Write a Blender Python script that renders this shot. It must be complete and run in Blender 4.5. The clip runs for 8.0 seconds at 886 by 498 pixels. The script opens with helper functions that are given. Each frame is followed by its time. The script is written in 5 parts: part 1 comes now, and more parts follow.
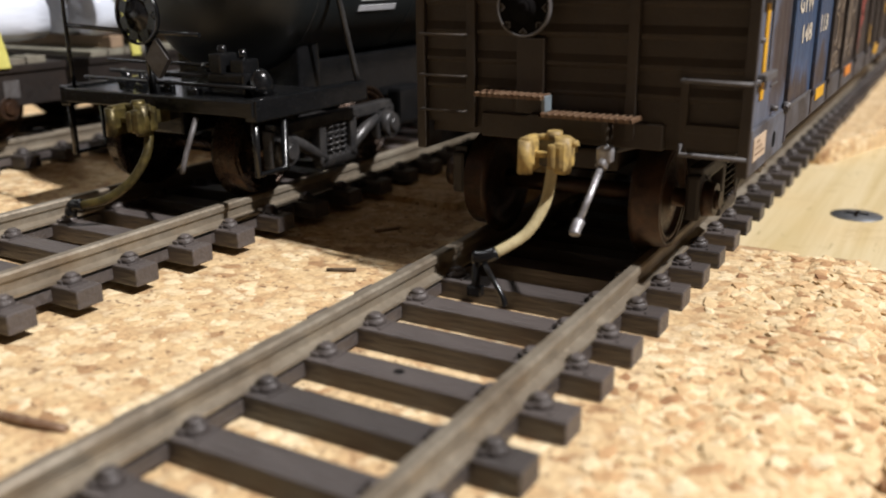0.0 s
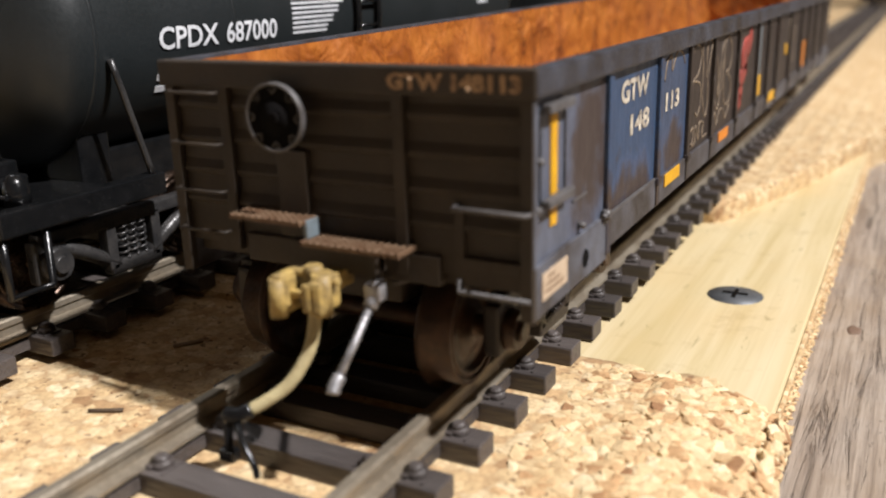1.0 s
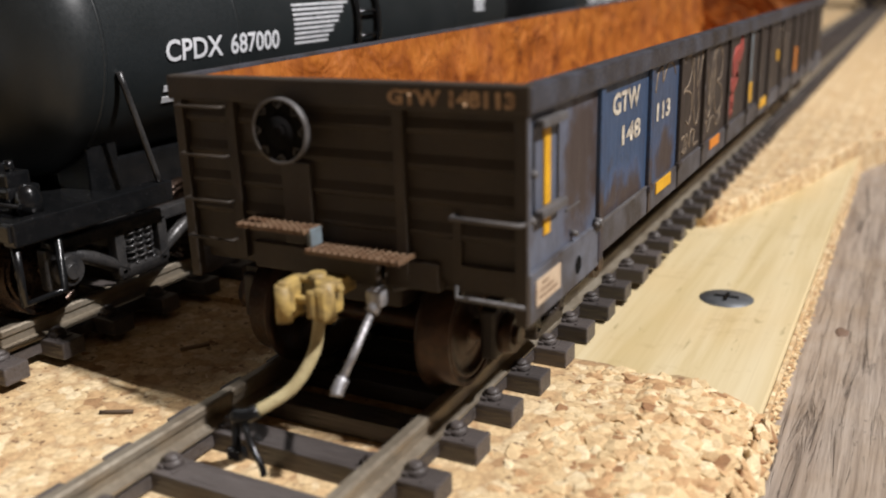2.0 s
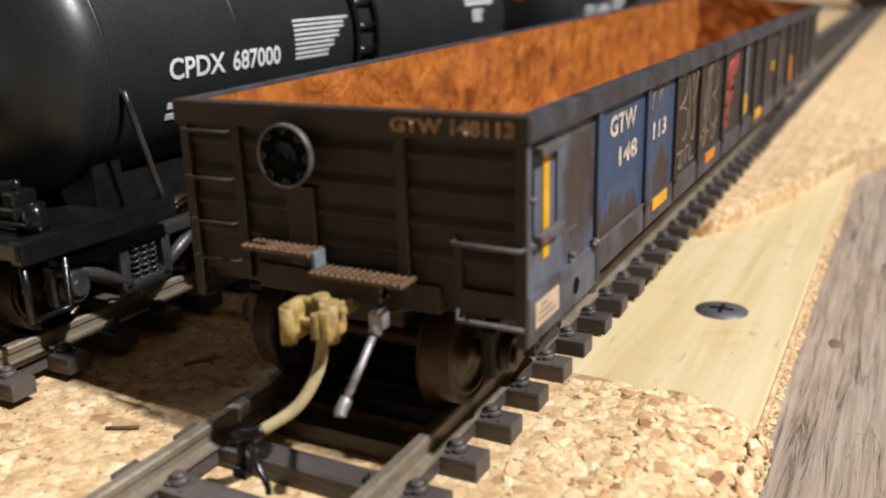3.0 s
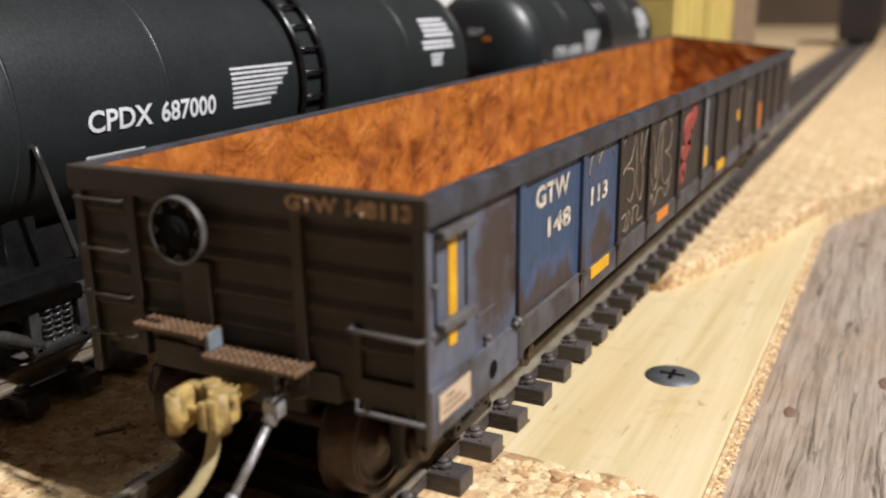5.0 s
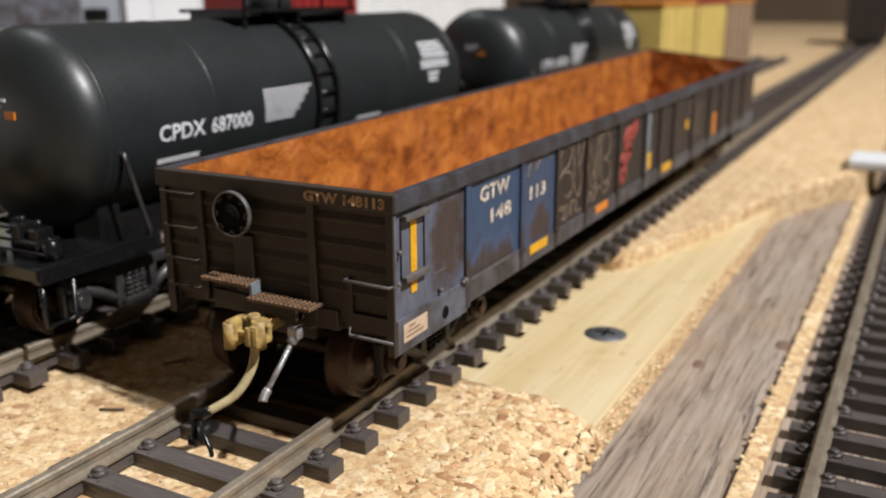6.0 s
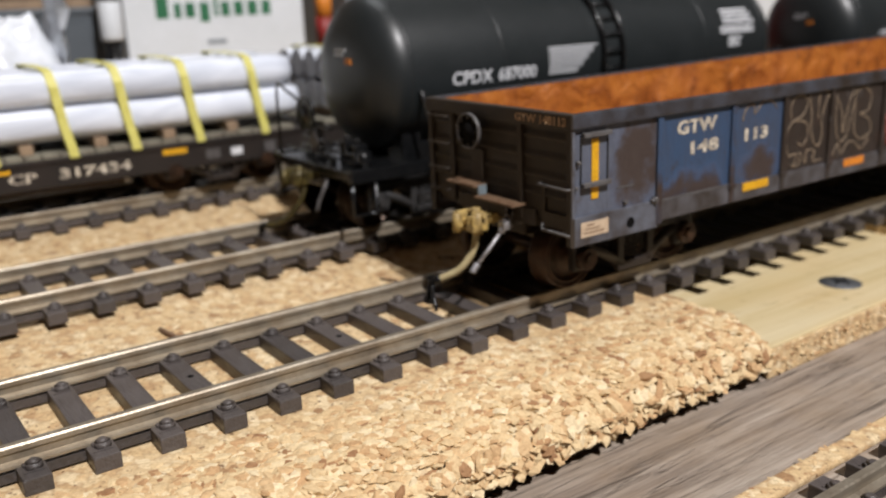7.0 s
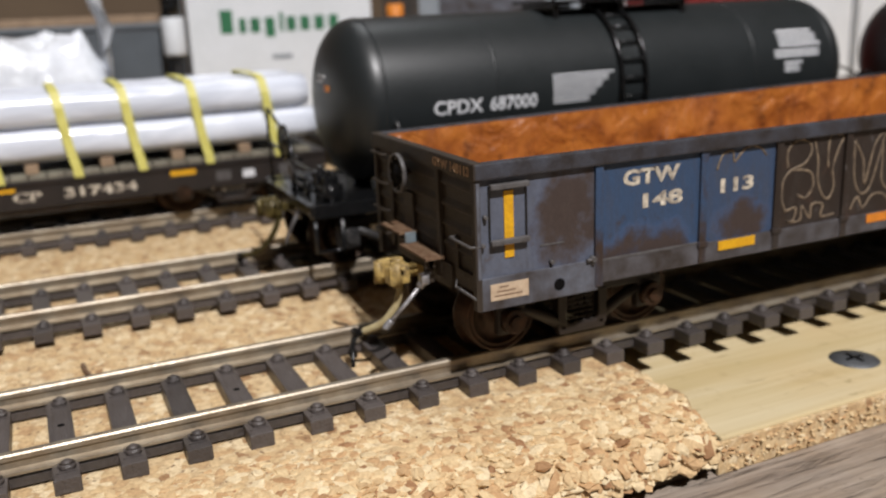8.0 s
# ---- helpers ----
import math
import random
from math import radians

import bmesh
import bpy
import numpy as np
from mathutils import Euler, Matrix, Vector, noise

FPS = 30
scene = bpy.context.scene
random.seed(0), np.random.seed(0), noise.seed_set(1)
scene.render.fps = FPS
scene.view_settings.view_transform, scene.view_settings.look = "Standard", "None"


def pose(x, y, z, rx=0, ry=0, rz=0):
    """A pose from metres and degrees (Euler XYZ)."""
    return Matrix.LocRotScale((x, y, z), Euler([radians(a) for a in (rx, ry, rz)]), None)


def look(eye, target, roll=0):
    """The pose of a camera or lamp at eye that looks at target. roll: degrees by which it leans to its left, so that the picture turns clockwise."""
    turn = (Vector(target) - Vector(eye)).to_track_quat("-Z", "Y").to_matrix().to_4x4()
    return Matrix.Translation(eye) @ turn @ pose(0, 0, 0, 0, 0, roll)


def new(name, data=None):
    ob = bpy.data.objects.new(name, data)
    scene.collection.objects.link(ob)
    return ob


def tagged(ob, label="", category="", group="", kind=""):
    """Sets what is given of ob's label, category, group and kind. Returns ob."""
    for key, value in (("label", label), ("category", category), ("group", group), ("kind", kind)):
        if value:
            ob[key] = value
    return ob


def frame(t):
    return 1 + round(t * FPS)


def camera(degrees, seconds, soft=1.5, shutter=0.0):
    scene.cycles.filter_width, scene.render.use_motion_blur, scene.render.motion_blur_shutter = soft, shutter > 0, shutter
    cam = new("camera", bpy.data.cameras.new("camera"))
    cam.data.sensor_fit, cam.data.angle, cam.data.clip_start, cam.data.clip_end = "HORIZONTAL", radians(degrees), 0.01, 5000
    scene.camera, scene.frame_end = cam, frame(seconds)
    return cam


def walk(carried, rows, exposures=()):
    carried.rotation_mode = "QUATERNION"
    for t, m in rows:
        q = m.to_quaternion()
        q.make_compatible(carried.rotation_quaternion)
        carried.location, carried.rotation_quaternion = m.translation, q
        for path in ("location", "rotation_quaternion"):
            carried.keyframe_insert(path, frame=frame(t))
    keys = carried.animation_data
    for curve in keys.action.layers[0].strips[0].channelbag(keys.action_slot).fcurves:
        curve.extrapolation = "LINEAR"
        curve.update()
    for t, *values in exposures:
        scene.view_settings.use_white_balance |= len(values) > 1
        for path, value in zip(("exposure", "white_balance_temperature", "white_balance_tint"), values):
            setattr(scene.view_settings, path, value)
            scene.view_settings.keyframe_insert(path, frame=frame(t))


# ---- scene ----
cam = camera(52.7, 8.0, 2.0)
METRES, TURN = 0.1638, 30.0
BASE = (0.03135, -0.0733, 0.02883)
ROWS = [
    (0.0, 0.0, 0.0, 0.0, -0.18, -17.27, 0.57),
    (0.5, 0.048, 0.0635, 0.0137, -1.91, -16.15, 1.18),
    (1.0, 0.1019, 0.0884, 0.038, -2.38, -16.88, 1.51),
    (1.5, 0.1052, 0.079, 0.0411, -2.39, -16.79, 1.57),
    (3.0, 0.0997, 0.0674, 0.0596, -2.7, -16.96, 1.53),
    (3.5, 0.1026, 0.067, 0.0608, -2.65, -16.84, 1.42),
    (4.0, 0.1307, 0.1127, 0.057, -3.3, -15.88, 1.03),
    (4.5, 0.1507, 0.1323, 0.0638, -3.12, -15.34, 0.7),
    (6.0, 0.1667, -0.0863, 0.1177, -1.47, -15.88, 0.29),
    (6.5, 0.2699, -0.1827, 0.1406, 11.86, -16.5, 1.36),
    (7.0, 0.3419, -0.2152, 0.0953, 24.51, -16.01, 2.12),
    (7.5, 0.4252, -0.1577, 0.0915, 32.17, -15.62, 2.61),
    (8.0, 0.4714, -0.0559, 0.1077, 35.15, -15.42, 2.26),
]
walk(cam, [(t, pose(*BASE, 0, 0, TURN) @ pose(METRES * x, METRES * y, METRES * z, 90 + pitch, roll, yaw)) for t, x, y, z, yaw, pitch, roll in ROWS],
     exposures=((0.0, 0.12), (0.5, -0.05), (1.0, 0.28), (1.5, 0.0), (3.0, 0.19), (4.5, 0.22), (6.0, 0.05), (7.0, -0.2), (8.0, -0.27)))
# a shallow depth of field, focused on the wagon
cam.data.dof.use_dof = True
cam.data.dof.focus_distance = 0.088
cam.data.dof.aperture_fstop = 33

# ---- world and light ----
world = bpy.data.worlds.new("room_air")
scene.world = world
world.use_nodes = True
world.node_tree.nodes["Background"].inputs[0].default_value = (0.9, 0.85, 0.78, 1)
world.node_tree.nodes["Background"].inputs[1].default_value = 0.25


def ceiling_lamp(name, eye, target, size, watts, colour):
    data = bpy.data.lights.new(name, "AREA")
    data.shape, data.size, data.energy, data.color = "DISK", size, watts, colour
    ob = new(name, data)
    ob.matrix_world = look(eye, target)
    return ob


ceiling_lamp("ceiling_lamp", (1.0, -0.02, 1.3), (0, 0.0, 0), 0.06, 48, (0.95, 0.92, 0.925))
# weak unseen fill, added to brighten the tank tops from behind
ceiling_lamp("ceiling_lamp", (-0.75, 0.25, 1.4), (0.0, 0.1, 0), 0.5, 4.5, (0.95, 0.97, 1.0))

# ---- mesh helpers; all lengths in millimetres ----
MM = 0.001


def box(bm, x0, x1, y0, y1, z0, z1, bev=0.0):
    vs = [bm.verts.new((x, y, z)) for z in (z0, z1) for y in (y0, y1) for x in (x0, x1)]
    fs = [bm.faces.new([vs[i] for i in f]) for f in ((0, 2, 3, 1), (4, 5, 7, 6), (0, 1, 5, 4), (2, 6, 7, 3), (0, 4, 6, 2), (1, 3, 7, 5))]
    if bev:
        es = list({e for f in fs for e in f.edges})
        bmesh.ops.bevel(bm, geom=es, offset=bev, segments=2, affect="EDGES", profile=0.6)
    return bm


def cyl(bm, a, b, r0, r1=None, n=16):
    """A closed cylinder or cone from a to b."""
    a, b = Vector(a), Vector(b)
    r1 = r0 if r1 is None else r1
    q = (b - a).to_track_quat("Z", "Y")
    rings = []
    for p, r in ((a, r0), (b, r1)):
        rings.append([bm.verts.new(p + q @ Vector((r * math.cos(2 * math.pi * i / n), r * math.sin(2 * math.pi * i / n), 0))) for i in range(n)])
    for i in range(n):
        j = (i + 1) % n
        f = bm.faces.new((rings[0][i], rings[0][j], rings[1][j], rings[1][i]))
        f.smooth = True
    bm.faces.new(rings[0][::-1])
    bm.faces.new(rings[1])
    return bm


def tube(bm, pts, r, n=8, sub=1):
    """A round bar along points, smoothed when sub > 1."""
    pts = [Vector(p) for p in pts]
    if sub > 1:
        out = []
        for i in range(len(pts) - 1):
            p0, p1, p2, p3 = pts[max(i - 1, 0)], pts[i], pts[i + 1], pts[min(i + 2, len(pts) - 1)]
            for k in range(sub):
                t = k / sub
                out.append(0.5 * (2 * p1 + (p2 - p0) * t + (2 * p0 - 5 * p1 + 4 * p2 - p3) * t * t + (3 * p1 - p0 - 3 * p2 + p3) * t ** 3))
        pts = out + [pts[-1]]
    rings = []
    for i, p in enumerate(pts):
        d = (pts[min(i + 1, len(pts) - 1)] - pts[max(i - 1, 0)]).normalized()
        q = d.to_track_quat("Z", "Y")
        if rings:
            ref = last - d * last.dot(d)
            u = ref.normalized() if ref.length > 1e-6 else q @ Vector((1, 0, 0))
        else:
            u = q @ Vector((1, 0, 0))
        last = u
        v = d.cross(u)
        rings.append([bm.verts.new(p + r * (u * math.cos(2 * math.pi * k / n) + v * math.sin(2 * math.pi * k / n))) for k in range(n)])
    for a, b in zip(rings, rings[1:]):
        for k in range(n):
            f = bm.faces.new((a[k], a[(k + 1) % n], b[(k + 1) % n], b[k]))
            f.smooth = True
    bm.faces.new(rings[0][::-1])
    bm.faces.new(rings[-1])
    return bm


def lathe(bm, prof, origin=(0, 0, 0), axis="y", n=48, ring=False):
    """A turned body: prof is a list of (radius, place along the axis)."""
    o = Vector(origin)

    def at(r, s, i):
        c, d = r * math.cos(2 * math.pi * i / n), r * math.sin(2 * math.pi * i / n)
        return o + (Vector((c, s, d)) if axis == "y" else Vector((s, c, d)) if axis == "x" else Vector((c, d, s)))
    rings = [[bm.verts.new(at(r, s, i)) for i in range(n)] for r, s in prof]
    for a, b in zip(rings, rings[1:]):
        for k in range(n):
            f = bm.faces.new((a[k], a[(k + 1) % n], b[(k + 1) % n], b[k]))
            f.smooth = True
    if ring:
        for k in range(n):
            bm.faces.new((rings[-1][k], rings[-1][(k + 1) % n], rings[0][(k + 1) % n], rings[0][k])).smooth = True
    else:
        bm.faces.new(rings[0])
        bm.faces.new(rings[-1][::-1])
    bmesh.ops.recalc_face_normals(bm, faces=bm.faces[:])
    return bm


def as_mesh(name, bm, material):
    bmesh.ops.recalc_face_normals(bm, faces=bm.faces[:])
    bmesh.ops.scale(bm, vec=(MM, MM, MM), verts=bm.verts[:])
    me = bpy.data.meshes.new(name)
    bm.to_mesh(me)
    bm.free()
    me.materials.append(material)
    return me


def thing(name, at, label, category, group="", kind=""):
    ob = new(name)
    ob.empty_display_size = 0.005
    ob.location = Vector(at) * MM
    return tagged(ob, label, category, group, kind)


def part(name, bm, material, parent, label="", at=(0, 0, 0)):
    """Links a bmesh, in the parent's own millimetres, as one mesh under it."""
    ob = new(name, as_mesh(name, bm, material))
    ob.parent = parent
    ob.location = Vector(at) * MM
    return tagged(ob, label)


def single(name, bm, material, label, category, at=(0, 0, 0), group="", kind=""):
    ob = new(name, as_mesh(name, bm, material))
    ob.location = Vector(at) * MM
    return tagged(ob, label, category, group, kind)


def shared(name, me, parent, at=(0, 0, 0), turn=(0, 0, 0)):
    """One more object on a mesh that is there already."""
    ob = new(name, me)
    ob.parent = parent
    ob.matrix_local = pose(at[0] * MM, at[1] * MM, at[2] * MM, *turn)
    return ob


def lettering(body, width, height, place, thick=0.06, weight=0.03):
    """Letters in the built-in font, fitted to width x height; place(u, v, w) puts each corner into the parent's millimetres."""
    cu = bpy.data.curves.new("lettering", "FONT")
    cu.body, cu.resolution_u, cu.offset = body, 3, weight
    ob = new("lettering", cu)
    me = bpy.data.meshes.new_from_object(ob.evaluated_get(bpy.context.evaluated_depsgraph_get()))
    bpy.data.objects.remove(ob)
    bpy.data.curves.remove(cu)
    bm = bmesh.new()
    bm.from_mesh(me)
    bpy.data.meshes.remove(me)
    xs, ys = [v.co.x for v in bm.verts], [v.co.y for v in bm.verts]
    x0, x1, y0, y1 = min(xs), max(xs), min(ys), max(ys)
    bmesh.ops.subdivide_edges(bm, edges=[e for e in bm.edges if abs(e.verts[0].co.y - e.verts[1].co.y) > 0.3 * (y1 - y0)], cuts=2)
    for v in bm.verts:
        v.co = Vector(place((v.co.x - x0) / (x1 - x0) * width, (v.co.y - y0) / (y1 - y0) * height, thick))
    return bm


# ---- materials ----
def material(name, build):
    m = bpy.data.materials.new(name)
    m.use_nodes = True
    nt = m.node_tree
    b = nt.nodes["Principled BSDF"]
    build(nt, b)
    return m


def node(nt, kind, **values):
    n = nt.nodes.new(kind)
    for key, value in values.items():
        n.inputs[key.replace("_", " ")].default_value = value
    return n


def coords(nt):
    return nt.nodes.new("ShaderNodeTexCoord").outputs["Object"]


def noise_of(nt, size, detail=4, rough=0.6, stretch=(1, 1, 1), distortion=0.0):
    """Noise whose features are about size millimetres."""
    mp = nt.nodes.new("ShaderNodeMapping")
    mp.inputs["Scale"].default_value = [s / (size * MM) for s in stretch]
    nt.links.new(coords(nt), mp.inputs["Vector"])
    n = node(nt, "ShaderNodeTexNoise", Scale=1.0, Detail=detail, Roughness=rough, Distortion=distortion)
    nt.links.new(mp.outputs[0], n.inputs["Vector"])
    return n.outputs["Fac"]


def ramp(nt, fac, *stops):
    r = nt.nodes.new("ShaderNodeValToRGB")
    els = r.color_ramp.elements
    while len(els) < len(stops):
        els.new(0.5)
    for e, (p, c) in zip(els, stops):
        e.position, e.color = p, (*c, 1) if len(c) == 3 else c
    nt.links.new(fac, r.inputs[0])
    return r.outputs[0]


def mix(nt, fac, a, b, mode="MIX"):
    n = nt.nodes.new("ShaderNodeMix")
    n.data_type, n.blend_type = "RGBA", mode
    for value, socket in ((fac, n.inputs[0]), (a, n.inputs[6]), (b, n.inputs[7])):
        if isinstance(value, bpy.types.NodeSocket):
            nt.links.new(value, socket)
        else:
            socket.default_value = value if not isinstance(value, tuple) else (*value, 1)
    return n.outputs[2]


def bump(nt, b, height, depth, strength=1.0):
    n = nt.nodes.new("ShaderNodeBump")
    n.inputs["Distance"].default_value, n.inputs["Strength"].default_value = depth * MM, strength
    nt.links.new(height, n.inputs["Height"])
    nt.links.new(n.outputs[0], b.inputs["Normal"])


def grey(nt, fac, lo, hi):
    return ramp(nt, fac, (0.3, (lo,) * 3), (0.7, (hi,) * 3))


def plain(name, a, b, size=3.0, rough=(0.5, 0.7), metal=0.0, depth=0.03, fine=0.35, spec=0.5):
    """Two tones broken up by stains of a size and a fine grain."""
    def build(nt, p):
        big, small = noise_of(nt, size, 5), noise_of(nt, fine, 3)
        c = mix(nt, ramp(nt, big, (0.35, (0, 0, 0)), (0.68, (1, 1, 1))), a, b)
        c = mix(nt, 0.35, c, ramp(nt, small, (0.25, (0.35,) * 3), (0.75, (1.0,) * 3)), "MULTIPLY")
        nt.links.new(c, p.inputs["Base Color"])
        nt.links.new(grey(nt, small, *rough), p.inputs["Roughness"])
        p.inputs["Metallic"].default_value = metal
        p.inputs["Specular IOR Level"].default_value = spec
        if depth:
            bump(nt, p, small, depth)
    return material(name, build)


def cork(nt, p):
    mp = nt.nodes.new("ShaderNodeMapping")
    mp.inputs["Scale"].default_value = (1 / (1.35 * MM),) * 3
    nt.links.new(coords(nt), mp.inputs["Vector"])
    warp = node(nt, "ShaderNodeTexNoise", Scale=1.3, Detail=3.0)
    nt.links.new(mp.outputs[0], warp.inputs["Vector"])
    add = nt.nodes.new("ShaderNodeVectorMath")
    add.operation = "MULTIPLY_ADD"
    nt.links.new(warp.outputs["Color"], add.inputs[0])
    add.inputs[1].default_value = (0.9, 0.9, 0.9)
    nt.links.new(mp.outputs[0], add.inputs[2])
    v = node(nt, "ShaderNodeTexVoronoi", Scale=1.0)
    nt.links.new(add.outputs[0], v.inputs["Vector"])
    sep = nt.nodes.new("ShaderNodeSeparateColor")
    nt.links.new(v.outputs["Color"], sep.inputs[0])
    c = ramp(nt, sep.outputs[0], (0.0, (0.33, 0.19, 0.09)), (0.05, (0.52, 0.345, 0.175)), (0.4, (0.62, 0.45, 0.24)), (0.75, (0.67, 0.515, 0.30)), (1.0, (0.77, 0.63, 0.40)))
    small = noise_of(nt, 0.5, 4)
    c = mix(nt, 0.55, c, ramp(nt, small, (0.25, (0.42, 0.33, 0.25)), (0.6, (1, 1, 1))), "MULTIPLY")
    c = mix(nt, ramp(nt, v.outputs["Distance"], (0.5, (0, 0, 0)), (0.8, (0.45,) * 3)), c, (0.30, 0.18, 0.09))
    speck = noise_of(nt, 0.85, 3, 0.6)
    c = mix(nt, ramp(nt, speck, (0.61, (0, 0, 0)), (0.67, (0.85,) * 3)), c, (0.13, 0.065, 0.03))
    nt.links.new(c, p.inputs["Base Color"])
    p.inputs["Roughness"].default_value = 0.85
    h = mix(nt, 0.35, ramp(nt, v.outputs["Distance"], (0.0, (1, 1, 1)), (0.8, (0, 0, 0))), small)
    bump(nt, p, h, 0.28, 0.7)


CORK = material("cork", cork)


def cork_chip(nt, p):
    rnd = nt.nodes.new("ShaderNodeNewGeometry").outputs["Random Per Island"]
    c = ramp(nt, rnd, (0.0, (0.30, 0.155, 0.07)), (0.07, (0.52, 0.32, 0.155)), (0.35, (0.62, 0.44, 0.235)), (0.75, (0.69, 0.53, 0.30)), (1.0, (0.78, 0.65, 0.42)))
    small = noise_of(nt, 0.45, 4)
    c = mix(nt, 0.45, c, ramp(nt, small, (0.25, (0.45, 0.35, 0.26)), (0.6, (1, 1, 1))), "MULTIPLY")
    nt.links.new(c, p.inputs["Base Color"])
    p.inputs["Roughness"].default_value = 0.8
    bump(nt, p, small, 0.15)


CHIP = material("cork_chip", cork_chip)


def tie_plastic(nt, p):
    rnd = nt.nodes.new("ShaderNodeObjectInfo").outputs["Random"]
    grain = noise_of(nt, 0.5, 4, 0.6, (0.12, 1, 1))
    base = ramp(nt, rnd, (0.0, (0.056, 0.048, 0.045)), (1.0, (0.090, 0.076, 0.070)))
    c = mix(nt, 0.5, base, ramp(nt, grain, (0.3, (0.5,) * 3), (0.7, (1.25,) * 3)), "MULTIPLY")
    nt.links.new(c, p.inputs["Base Color"])
    nt.links.new(grey(nt, grain, 0.30, 0.55), p.inputs["Roughness"])
    bump(nt, p, grain, 0.22)


TIE = material("tie_plastic", tie_plastic)
RAIL = plain("nickel_rail", (0.42, 0.37, 0.29), (0.27, 0.22, 0.16), 5, (0.34, 0.52), 0.6, 0.015)
BLACK = plain("black_gloss", (0.015, 0.0185, 0.0195), (0.020, 0.0235, 0.025), 8, (0.36, 0.44), 0, 0.004)
BLACK_PART = plain("black_plastic", (0.005, 0.0055, 0.006), (0.010, 0.010, 0.0105), 2, (0.14, 0.28), 0, 0.02)
DARK_END = plain("weathered_end", (0.028, 0.020, 0.0135), (0.044, 0.031, 0.020), 4, (0.55, 0.75), 0, 0.03)
WHITE = plain("white_lettering", (0.75, 0.76, 0.78), (0.62, 0.64, 0.67), 1.2, (0.5, 0.6), 0, 0)
CREAM = plain("worn_lettering", (0.74, 0.66, 0.52), (0.16, 0.13, 0.11), 1.0, (0.6, 0.7), 0, 0)
YELLOW = plain("yellow_reflector", (0.80, 0.43, 0.012), (0.66, 0.33, 0.01), 1.2, (0.45, 0.6), 0, 0)
ORANGE = plain("orange_mark", (0.75, 0.24, 0.02), (0.6, 0.2, 0.02), 1.2, (0.5, 0.6), 0, 0)


def rust(nt, p):
    big, mid, small = noise_of(nt, 16, 4, 0.6), noise_of(nt, 5.0, 4, 0.55, (1, 1, 1), 0.5), noise_of(nt, 0.7, 4)
    spots = noise_of(nt, 2.6, 5, 0.6)
    c = ramp(nt, mid, (0.28, (0.14, 0.034, 0.008)), (0.45, (0.32, 0.099, 0.017)), (0.6, (0.41, 0.138, 0.023)), (0.78, (0.47, 0.18, 0.042)))
    c = mix(nt, ramp(nt, big, (0.45, (0, 0, 0)), (0.7, (0.3,) * 3)), c, (0.42, 0.145, 0.05))
    c = mix(nt, ramp(nt, spots, (0.56, (0, 0, 0)), (0.70, (0.75,) * 3)), c, (0.09, 0.028, 0.010))
    blotch = noise_of(nt, 8, 5, 0.6, (1, 1, 1), 0.3)
    c = mix(nt, ramp(nt, blotch, (0.57, (0, 0, 0)), (0.70, (0.6,) * 3)), c, (0.14, 0.040, 0.013))
    c = mix(nt, 0.35, c, ramp(nt, small, (0.3, (0.5,) * 3), (0.65, (1,) * 3)), "MULTIPLY")
    nt.links.new(c, p.inputs["Base Color"])
    nt.links.new(grey(nt, small, 0.34, 0.52), p.inputs["Roughness"])
    bump(nt, p, noise_of(nt, 6.0, 3, 0.45, (1, 1, 1), 0.6), 2.0, 0.9)


RUST = material("rust", rust)


def wagon_paint(name, top, low, grime, level, soft, blend=0.0):
    """Paint of the colour top that has worn to the colour low under a ragged line at a height."""
    def build(nt, p):
        sep = nt.nodes.new("ShaderNodeSeparateXYZ")
        nt.links.new(coords(nt), sep.inputs[0])
        ragged = noise_of(nt, 4.0, 6, 0.7)
        m = nt.nodes.new("ShaderNodeMath")
        m.operation = "MULTIPLY_ADD"
        nt.links.new(ragged, m.inputs[0])
        m.inputs[1].default_value = 0.012
        nt.links.new(sep.outputs["Z"], m.inputs[2])
        r = nt.nodes.new("ShaderNodeMapRange")
        nt.links.new(m.outputs[0], r.inputs["Value"])
        r.inputs["From Min"].default_value, r.inputs["From Max"].default_value = (level - soft) * MM + 0.006, (level + soft) * MM + 0.006
        c = mix(nt, r.outputs[0], low, top)
        streak = noise_of(nt, 1.1, 5, 0.65, (1, 1, 0.22))
        c = mix(nt, ramp(nt, streak, (0.45, (0, 0, 0)), (0.75, (0.75,) * 3)), c, grime)
        scuff = noise_of(nt, 1.6, 6, 0.75, (1, 1, 0.6))
        c = mix(nt, ramp(nt, scuff, (0.60, (0, 0, 0)), (0.68, (0.45,) * 3)), c, (0.16, 0.15, 0.15))
        rusty = noise_of(nt, 3.4, 6, 0.7)
        c = mix(nt, ramp(nt, rusty, (0.56, (0, 0, 0)), (0.68, (0.75,) * 3)), c, (0.045, 0.026, 0.018))
        small = noise_of(nt, 0.35, 3)
        c = mix(nt, 0.3, c, ramp(nt, small, (0.3, (0.5,) * 3), (0.7, (1.15,) * 3)), "MULTIPLY")
        nt.links.new(c, p.inputs["Base Color"])
        nt.links.new(grey(nt, streak, 0.42, 0.62), p.inputs["Roughness"])
        bump(nt, p, small, 0.02)
    return material(name, build)


